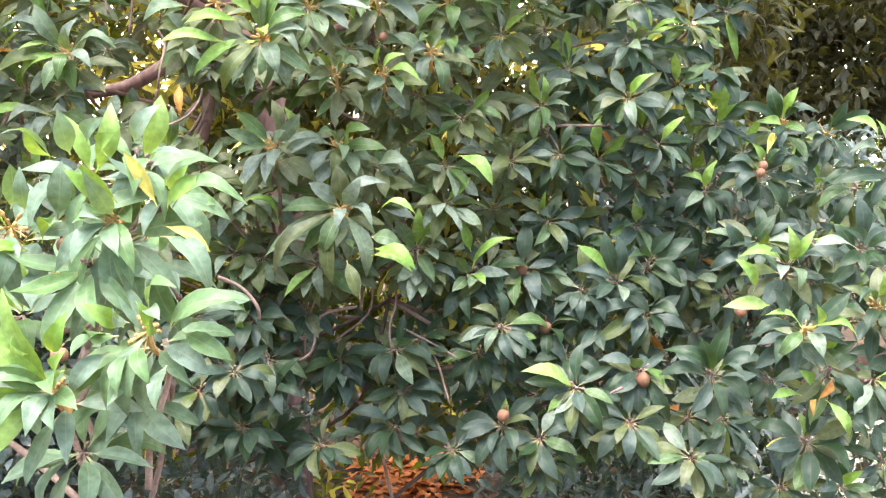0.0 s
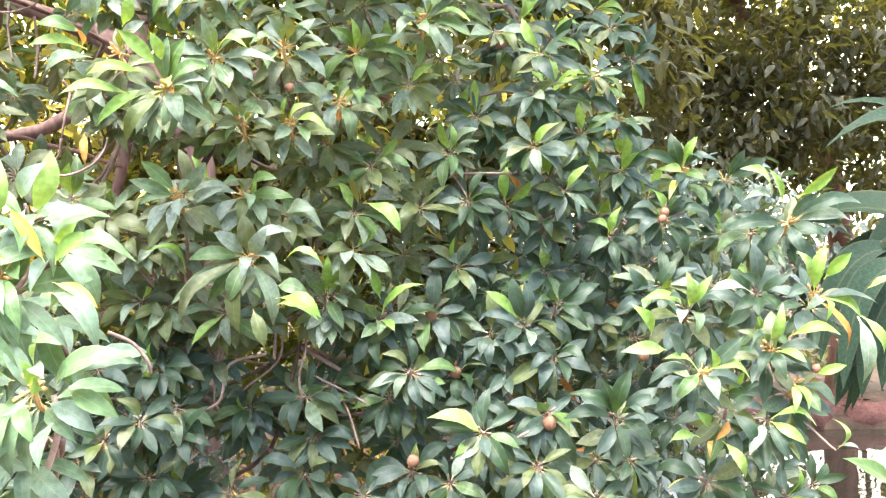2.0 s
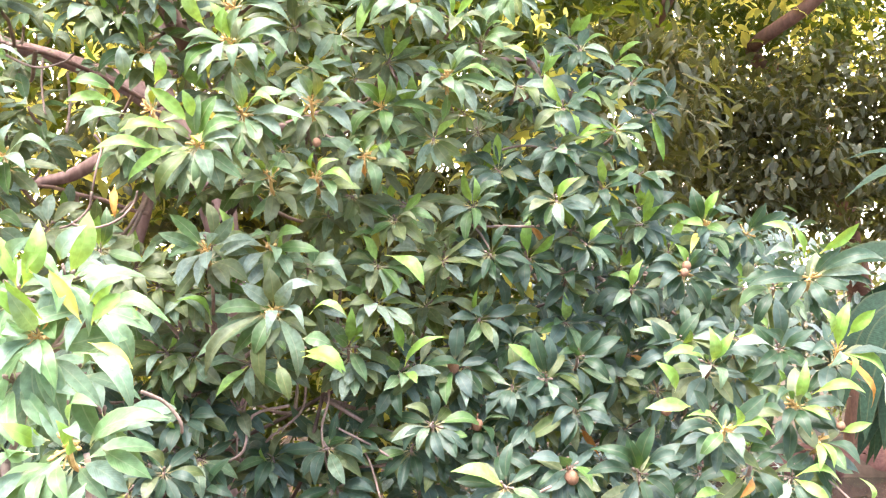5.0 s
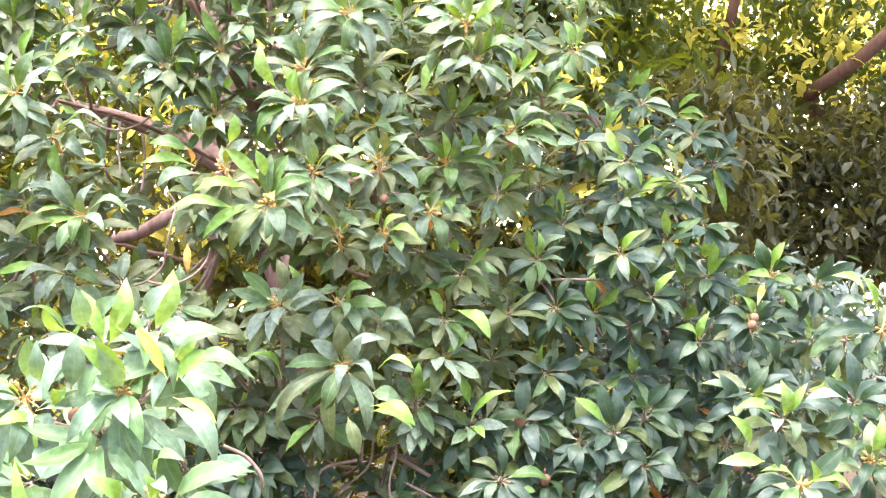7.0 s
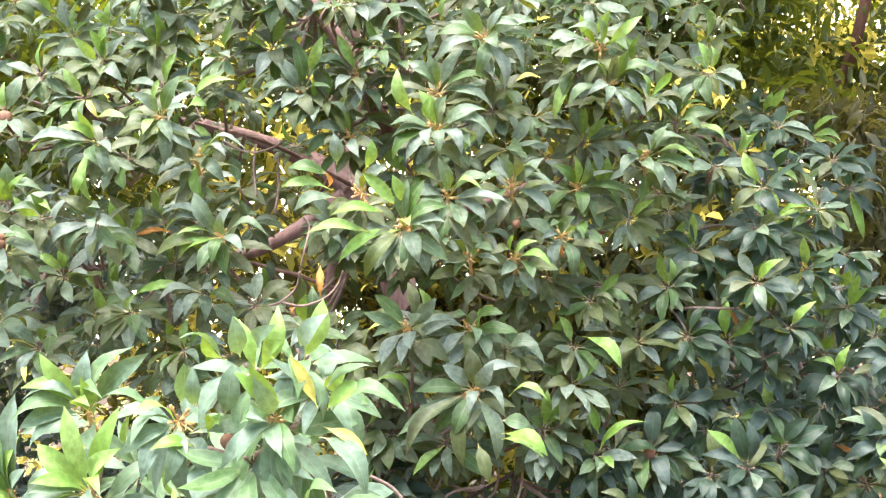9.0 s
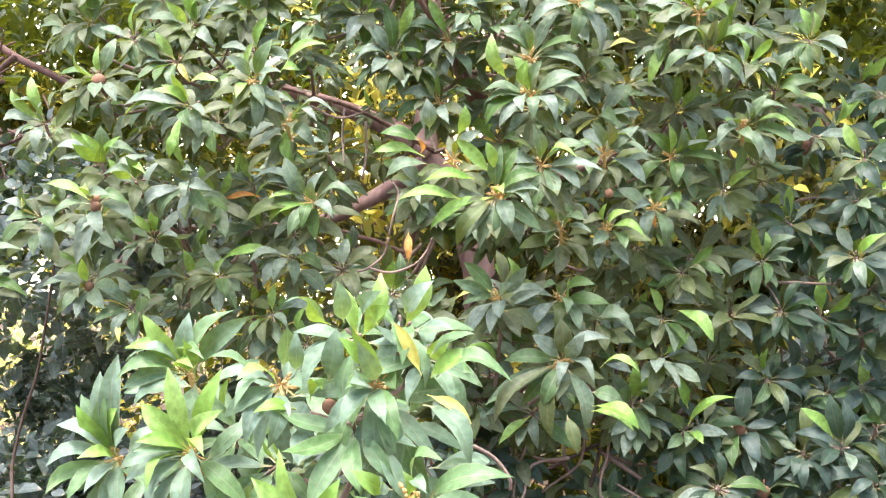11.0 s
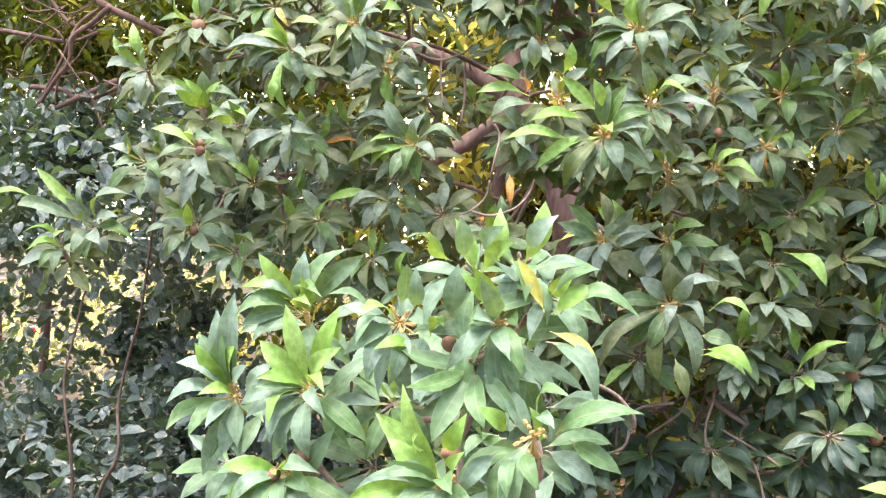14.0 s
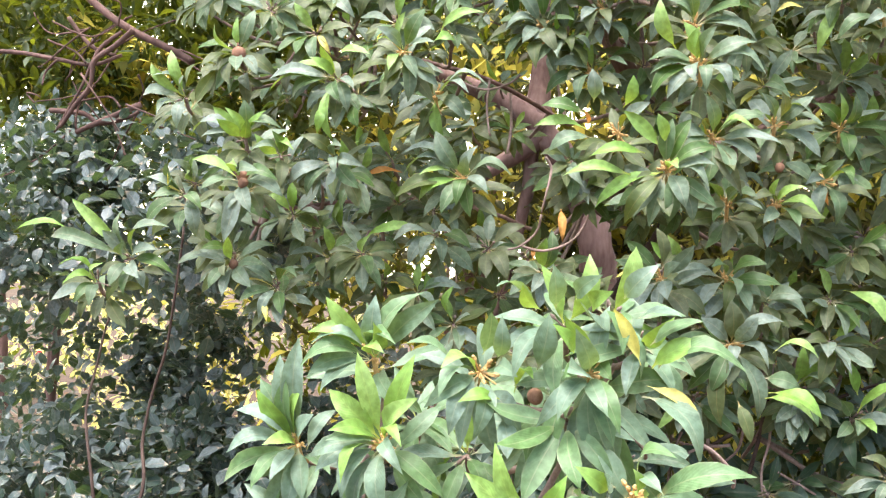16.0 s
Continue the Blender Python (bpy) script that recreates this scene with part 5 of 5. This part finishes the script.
# ---- trees and shrubs behind ----
def leafy(name, place, label, material, blobs, leaf, per, droop, seed, category="tree", parts=(), shapes=(0, 1, 2, 3, 5), wide=1.0, keep=1.0):
    """A tree or shrub: its limbs and a crown of single leaves about sprays within the given rounds (centre, radii)."""
    r = random.Random(seed)
    thing = empty(name, place, label, category)
    base = Vector(place)
    for kind, pts, thick, thin, mat in parts:
        limb(kind, [Vector(p) - base for p in pts], thick, thin, mat, thing)
    bunch = Bunch(material if isinstance(material, list) else [material])
    for centre, radii, sprays, *kind in blobs:
        for _ in range(sprays):
            while True:
                v = Vector([r.uniform(-1, 1) for _ in range(3)])
                if v.length < 1:
                    break
            c = Vector([centre[i] + radii[i] * v[i] for i in range(3)])
            if noise.noise(c * 2.6 + Vector((seed, 0, 0))) > 0.18 * keep:
                continue
            out = Vector([r.gauss(0, 1) for _ in range(3)]).normalized()
            for _ in range(per):
                d = (out + Vector([r.gauss(0, 0.8) for _ in range(3)]) + Vector((0, 0, -droop))).normalized()
                b = c + Vector([r.gauss(0, leaf * 0.5) for _ in range(3)])
                up = Vector((r.gauss(0, 0.6), r.gauss(0, 0.6), 1))
                bunch.add(leaf_pose(b - base, b - base + d * leaf * r.uniform(0.6, 1.2), up, wide * r.uniform(0.85, 1.2)), FAR[r.randrange(4)], kind[0] if kind else 0)
    tagged(bunch.build("crown", thing), kind="stuff")
    return thing


# shaded, plain and backlit rounds differ by leaf colour, not by light alone
leafy("mango_tree", (4.15, 9.3, 0), "tall mango tree with hanging leaves, backlight and shade put into their colours", [MANGO, SHADE_TONE, BACKLIGHT_TONE],
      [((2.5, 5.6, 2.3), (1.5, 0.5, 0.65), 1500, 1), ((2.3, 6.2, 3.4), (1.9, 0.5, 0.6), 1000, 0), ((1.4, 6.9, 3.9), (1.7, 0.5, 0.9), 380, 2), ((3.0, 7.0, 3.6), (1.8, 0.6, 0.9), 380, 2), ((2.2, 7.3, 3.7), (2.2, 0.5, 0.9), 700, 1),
       # the rounds above 4.2 m are unseen, added to shade the leaves and bank
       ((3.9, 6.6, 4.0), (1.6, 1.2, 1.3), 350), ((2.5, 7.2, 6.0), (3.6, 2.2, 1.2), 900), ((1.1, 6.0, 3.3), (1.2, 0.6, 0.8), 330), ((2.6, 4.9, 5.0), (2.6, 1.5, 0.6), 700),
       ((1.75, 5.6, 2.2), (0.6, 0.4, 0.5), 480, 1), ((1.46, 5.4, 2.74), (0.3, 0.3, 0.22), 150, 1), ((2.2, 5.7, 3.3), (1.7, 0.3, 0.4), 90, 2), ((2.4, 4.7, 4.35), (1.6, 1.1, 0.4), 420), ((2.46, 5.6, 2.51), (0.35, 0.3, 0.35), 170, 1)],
      0.088, 8, 0.9, 3, wide=1.3,
      parts=[("trunk", [(4.15, 9.3, -0.1), (4.15, 9.25, 0.35), (4.1, 9.1, 1.2), (3.2, 7.6, 2.5), (2.4, 6.6, 3.0)], 0.17, 0.07, MANGO_BARK),
             ("limb", [(2.4, 6.6, 2.95), (2.0, 5.8, 2.95), (2.12, 5.5, 3.06), (2.55, 5.3, 3.38), (3.1, 5.2, 3.62), (4.0, 5.4, 3.9)], 0.042, 0.036, MANGO_BARK),
             ("limb", [(1.25, 6.8, 2.7), (1.47, 5.7, 3.2), (1.66, 5.6, 4.2)], 0.035, 0.03, MANGO_BARK)])
# painted shade and backlight again, mixed by round through the leaf colours
leafy("mango_tree", (-1.5, 5.5, 0), "mango tree behind the sapodilla, backlight and shade put into its leaf colours", [MANGO, SHADE_TONE, BACKLIGHT_TONE],
      # rounds centred above 4 m: unseen canopy added to block the sun
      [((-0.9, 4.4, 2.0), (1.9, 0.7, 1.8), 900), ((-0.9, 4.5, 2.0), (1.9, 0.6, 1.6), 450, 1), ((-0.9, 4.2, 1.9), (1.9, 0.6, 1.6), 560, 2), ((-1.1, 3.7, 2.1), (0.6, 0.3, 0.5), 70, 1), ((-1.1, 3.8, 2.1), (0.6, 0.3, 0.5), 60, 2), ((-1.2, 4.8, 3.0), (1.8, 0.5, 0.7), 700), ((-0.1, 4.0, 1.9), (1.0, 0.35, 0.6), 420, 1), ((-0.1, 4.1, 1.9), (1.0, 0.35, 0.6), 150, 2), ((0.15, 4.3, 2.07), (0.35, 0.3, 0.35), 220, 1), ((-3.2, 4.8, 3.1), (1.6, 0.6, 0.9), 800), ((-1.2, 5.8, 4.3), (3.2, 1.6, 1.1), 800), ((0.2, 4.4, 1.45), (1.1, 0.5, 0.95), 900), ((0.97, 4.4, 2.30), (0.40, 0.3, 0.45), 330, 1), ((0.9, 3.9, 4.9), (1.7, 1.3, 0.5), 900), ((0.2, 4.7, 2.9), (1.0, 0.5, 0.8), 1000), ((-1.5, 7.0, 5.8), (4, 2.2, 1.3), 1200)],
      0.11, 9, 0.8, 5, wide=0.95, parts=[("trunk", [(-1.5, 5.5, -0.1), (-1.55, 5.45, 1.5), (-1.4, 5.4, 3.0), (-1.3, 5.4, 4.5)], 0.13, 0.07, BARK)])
leafy("shrub", (-1.8, 2.6, 0), "grey-green small-leaved shrub with thin brown stems", SHRUB,
      [((-1.9, 2.8, 0.74), (0.85, 0.5, 0.46), 1200), ((-1.95, 2.75, 1.78), (0.78, 0.5, 0.33), 700), ((-2.5, 3.1, 1.4), (0.45, 0.35, 0.35), 90), ((-1.3, 2.9, 0.95), (0.6, 0.4, 0.5), 620), ((-2.05, 3.2, 1.32), (0.24, 0.25, 0.20), 150), ((-2.62, 3.2, 1.98), (0.33, 0.25, 0.24), 260), ((-3.0, 3.6, 0.45), (1.0, 0.5, 0.5), 600), ((-2.7, 3.3, 1.15), (0.9, 0.4, 0.42), 170)],
      0.060, 8, 0.3, 8, "shrub", wide=1.8,
      parts=[("stem", [(-1.80, 2.30, -0.05), (-1.79, 2.28, 0.8), (-1.80, 2.28, 1.07), (-1.87, 2.35, 1.25), (-1.85, 2.4, 1.5)], 0.006, 0.003, STEM),
             ("stem", [(-1.70, 2.25, -0.05), (-1.68, 2.22, 0.85), (-1.60, 2.2, 1.08), (-1.66, 2.28, 1.2), (-1.60, 2.28, 1.45), (-1.55, 2.25, 1.75)], 0.006, 0.003, STEM)])
leafy("shrub", (0.3, 3.3, 0), "dark green undergrowth in the shade behind the sapodilla", SHRUB,
      [((-0.9, 3.2, 0.55), (0.5, 0.4, 0.6), 260), ((0.5, 3.2, 0.5), (0.5, 0.3, 0.5), 220), ((0.75, 3.9, 0.85), (0.6, 0.5, 0.85), 550), ((1.2, 3.9, 1.45), (0.65, 0.5, 0.42), 420), ((1.1, 3.9, 0.7), (0.42, 0.4, 0.7), 350)],
      0.08, 8, 0.4, 21, "shrub", wide=1.2, parts=[("stem", [(0.3, 3.3, -0.05), (0.35, 3.35, 0.5), (0.5, 3.5, 0.9)], 0.015, 0.006, STEM), ("stem", [(0.8, 3.9, -0.05), (0.8, 3.95, 0.6), (0.9, 4.0, 1.3)], 0.02, 0.008, STEM)])
# its last round of sprays has a glow from behind put into the colour
left_tree = leafy("tree", (-2.6, 3.4, 0), "dark tree with bare tangled brown limbs inside", [MANGO, BACKLIGHT_TONE],
      # the round at 3.7 m is an unseen overhang added to darken the shrub
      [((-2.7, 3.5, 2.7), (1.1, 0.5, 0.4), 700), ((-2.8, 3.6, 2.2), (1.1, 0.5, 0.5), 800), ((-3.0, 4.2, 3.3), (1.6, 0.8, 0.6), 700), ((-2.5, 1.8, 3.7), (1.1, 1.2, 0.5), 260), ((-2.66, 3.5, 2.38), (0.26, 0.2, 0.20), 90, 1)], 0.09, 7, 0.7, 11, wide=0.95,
      parts=[("trunk", [(-3.2, 4.0, -0.1), (-3.2, 4.0, 1.2), (-3.05, 3.9, 2.0), (-2.75, 3.4, 2.75), (-2.5, 2.3, 3.5)], 0.024, 0.014, RED_BARK)])
branch_of(left_tree, [(-2.228, 2.700, 2.522), (-2.147, 2.710, 2.450), (-2.031, 2.700, 2.379), (-1.917, 2.710, 2.321), (-1.811, 2.700, 2.273)], 0.0128, 0.0112, "limb")
branch_of(left_tree, [(-2.017, 2.680, 2.374), (-2.085, 2.690, 2.319), (-2.147, 2.680, 2.269), (-2.164, 2.690, 2.203), (-2.210, 2.680, 2.138), (-2.265, 2.690, 2.067)], 0.0090, 0.0060, "limb")
branch_of(left_tree, [(-2.619, 2.720, 2.332), (-2.450, 2.730, 2.314), (-2.312, 2.720, 2.293), (-2.182, 2.730, 2.276), (-2.073, 2.720, 2.302)], 0.0075, 0.0060, "limb")
branch_of(left_tree, [(-2.301, 2.750, 2.437), (-2.262, 2.760, 2.383), (-2.199, 2.750, 2.334), (-2.121, 2.760, 2.311)], 0.0075, 0.0060, "limb")
branch_of(left_tree, [(-2.345, 2.750, 2.131), (-2.224, 2.760, 2.124), (-2.153, 2.750, 2.090), (-2.027, 2.760, 2.129)], 0.0090, 0.0060, "limb")
branch_of(left_tree, [(-2.297, 2.700, 2.289), (-2.345, 2.710, 2.253), (-2.345, 2.700, 2.205)], 0.004, 0.003, "twig")
branch_of(left_tree, [(-2.192, 2.700, 2.273), (-2.243, 2.710, 2.316), (-2.333, 2.700, 2.351)], 0.004, 0.003, "twig")
branch_of(left_tree, [(-2.170, 2.720, 2.208), (-2.225, 2.730, 2.138), (-2.224, 2.720, 2.063)], 0.004, 0.003, "twig")
branch_of(left_tree, [(-2.063, 2.720, 2.136), (-2.123, 2.730, 2.174), (-2.260, 2.720, 2.145)], 0.004, 0.003, "twig")
branch_of(left_tree, [(-1.994, 2.72, 2.149), (-2.065, 2.71, 2.12), (-2.15, 2.72, 2.089), (-2.224, 2.72, 2.055)], 0.0110, 0.0080, "limb")
branch_of(left_tree, [(-2.066, 2.7, 2.371), (-2.134, 2.7, 2.321), (-2.162, 2.69, 2.268), (-2.197, 2.69, 2.195), (-2.244, 2.69, 2.117), (-2.284, 2.69, 2.051)], 0.0070, 0.0032, "limb")
r = random.Random(77)
for k in range(22):
    a = Vector((r.uniform(-2.40, -1.95), r.uniform(2.6, 2.95), r.uniform(2.05, 2.45)))
    b = a + Vector((r.uniform(-0.25, 0.25), r.uniform(-0.1, 0.1), r.uniform(-0.22, 0.12)))
    mid = a.lerp(b, 0.5) + Vector((r.uniform(-0.05, 0.05), 0, r.uniform(-0.06, 0.04)))
    branch_of(left_tree, [a, mid, b], 0.0034, 0.0018, "twig")
# the sunlight on this bush is put into its pale leaf colour
pale_bush = leafy("bush", (-4.3, 6.2, 0), "yellow-green bush with a red flower, sunlight put into its leaf colour", SUNLIGHT_TONE,
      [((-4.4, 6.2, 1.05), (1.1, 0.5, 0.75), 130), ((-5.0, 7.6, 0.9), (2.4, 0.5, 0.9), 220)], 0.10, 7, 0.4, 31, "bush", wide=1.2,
      parts=[("stem", [(-3.83, 4.45, -0.05), (-3.84, 4.45, 0.9), (-3.90, 4.45, 1.65)], 0.035, 0.022, RED_BARK), ("stem", [(-3.55, 4.45, -0.05), (-3.56, 4.45, 0.9), (-3.53, 4.45, 1.6)], 0.022, 0.014, RED_BARK)])
bm = bmesh.new()
for k in range(6):
    a = k * 1.05
    bmesh.ops.create_uvsphere(bm, u_segments=8, v_segments=6, radius=0.011, matrix=Matrix.Translation((0.012 * math.cos(a), -0.004, 0.012 * math.sin(a))) @ Matrix.Diagonal((1, 0.5, 1, 1)))
me = bpy.data.meshes.new("flower")
bm.to_mesh(me)
bm.free()
me.materials.append(PETAL)
link("flower", me, pale_bush, "small red flower").location = Vector((-3.596, 4.42, 1.127)) - pale_bush.location
leafy("hedge", (0, 10, 0), "sunlit yellow-green hedge beyond the trees", MANGO,
      [((-6, 9.5, 1.5), (3.5, 0.7, 2.1), 260), ((-1, 10, 1.6), (3.5, 0.7, 2.2), 900), ((4, 11.5, 1.8), (4, 0.8, 2.2), 220), ((9, 10, 2), (3, 1, 2.5), 400)], 0.2, 7, 0.5, 13, "hedge",
      parts=[("stem", [(x, 10, -0.1), (x + 0.1, 10, 1.2), (x, 9.9, 2.6)], 0.04, 0.02, BARK) for x in (-6, -3, 0, 3)])

# added to shade the bank; its leaves carry the painted shade tone
leafy("bush", (3.4, 9.4, 0), "dark brownish bush added on the far bank of the pond, shade put into its leaf colour", SHADE_TONE,
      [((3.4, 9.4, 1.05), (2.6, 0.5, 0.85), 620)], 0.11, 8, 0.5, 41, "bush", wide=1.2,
      parts=[("stem", [(x, 9.4, -0.1), (x + 0.08, 9.4, 0.6), (x, 9.35, 1.3)], 0.03, 0.015, RED_BARK) for x in (2.4, 3.3, 4.4)])

# ---- strap-leaved plant by the pond ----
plant = empty("strap_leaf_plant", (2.05, 3.3, 0.0), "large plant with long dark arching strap leaves", "plant")


def strap(peak, end, half=0.05, root=(0, 0, 1.45)):
    root, peak, end = Vector(root), Vector(peak), Vector(end)
    side = (end - root).cross(Vector((0, -0.8, 0.6))).normalized()
    pts, uvs, faces = [], [], []
    for i in range(13):
        s = i / 12
        c = root * (1 - s) ** 2 + 2 * peak * s * (1 - s) + end * s * s
        w = half * math.sin(math.pi * min(1, 0.12 + 0.88 * s)) ** 0.6 if i < 12 else 0.001
        for u in (-1, 0, 1):
            pts.append(c + side * u * w + Vector((0, 0, 0.45 * w * abs(u))))
            uvs.append((0.5 + 0.5 * u, s * 4))
    for i in range(12):
        for u in (0, 1):
            faces.append((3 * i + u, 3 * i + u + 1, 3 * i + u + 4, 3 * i + u + 3))
    link("leaf", mesh_of("strap_leaf", pts, faces, uvs, [STRAP]), plant)


strap((-0.15, 0.0, 2.17), (-0.54, 0.0, 2.02), 0.022)
strap((-0.16, -0.05, 2.22), (-0.57, -0.05, 1.88), 0.05)
strap((-0.30, 0.10, 1.75), (-0.47, 0.1, 1.05), 0.06)
strap((-0.22, 0.15, 1.62), (-0.36, 0.2, 0.95), 0.06)
strap((-0.1, 0.25, 1.6), (-0.3, 0.4, 0.9), 0.06)
strap((-0.25, 0.3, 1.9), (-0.6, 0.5, 1.5), 0.06)
strap((-0.15, 0.1, 1.9), (-0.42, 0.15, 1.35), 0.07)
strap((-0.1, 0.2, 1.95), (-0.3, 0.25, 1.2), 0.07)
strap((-0.2, 0.3, 1.7), (-0.5, 0.4, 1.3), 0.07)
strap((-0.05, 0.3, 1.8), (-0.2, 0.5, 1.1), 0.07)
strap((0.1, -0.2, 2.1), (0.3, -0.5, 1.7))
strap((0.2, 0.1, 2.2), (0.6, 0.2, 1.9))
strap((0.1, 0.2, 2.3), (0.2, 0.5, 2.1))
strap((-0.478, -0.05, 1.488), (-0.5, -0.05, 1.069), 0.050, (-0.295, -0.05, 1.487))
strap((-0.387, 0.0, 1.428), (-0.414, 0.0, 1.031), 0.055, (-0.192, 0.0, 1.466))
strap((-0.294, 0.05, 1.385), (-0.321, 0.05, 1.051), 0.055, (-0.126, 0.05, 1.424))
strap((-0.483, 0.1, 1.542), (-0.516, 0.1, 1.144), 0.050, (-0.262, 0.1, 1.541))
strap((-0.317, 0.15, 1.298), (-0.441, 0.15, 0.975), 0.050, (-0.154, 0.15, 1.378))
limb("stem", [(0.16, 0, -0.05), (0.12, 0.0, 0.7), (0, 0, 1.47)], 0.024, 0.016, STEM, plant)

# ---- the pond's far bank ----
bm = bmesh.new()
tube(bm, bend([(1.4, 8.75, -0.19), (3.0, 8.95, -0.17), (4.2, 9.0, -0.19), (5.6, 8.95, -0.17), (7.0, 8.8, -0.19)], 12, 0.03), [0.20] * 49, 10, 0.35)
me = bpy.data.meshes.new("bank")
bm.to_mesh(me)
bm.free()
me.materials.append(BANK)
me.polygons.foreach_set("use_smooth", [True] * len(me.polygons))
tagged(link("bank", me), "bare reddish earth bank along the pond", "bank", kind="structure")

# ---- fallen leaves ----
def litter(name, label, material, spread, count, size):
    r = random.Random(count)
    bunch = Bunch([material])
    for _ in range(count):
        x, y = spread(r)
        z = ground_height(x, y) + r.uniform(0.005, 0.03)
        if z < -0.2:
            continue
        a = r.uniform(0, 6.28)
        b = Vector((x, y, z))
        bunch.add(leaf_pose(b, b + Vector((math.cos(a), math.sin(a), r.uniform(-0.1, 0.25))) * size * r.uniform(0.6, 1.2), Vector((r.gauss(0, 0.3), r.gauss(0, 0.3), 1)), 1.1), FAR[r.randrange(4)])
    return tagged(bunch.build(name, None, label), category="fallen leaves", kind="stuff")


litter("leaf_litter", "brown fallen leaves lying on the ground", LITTER[0], lambda r: (r.gauss(-0.3, 3.2), r.gauss(4.6, 2.9)), 10000, 0.11)
litter("leaf_litter", "orange fallen leaves in a drift", LITTER[1], lambda r: (r.gauss(-0.35, 0.13), r.gauss(5.32, 0.2)), 900, 0.12)
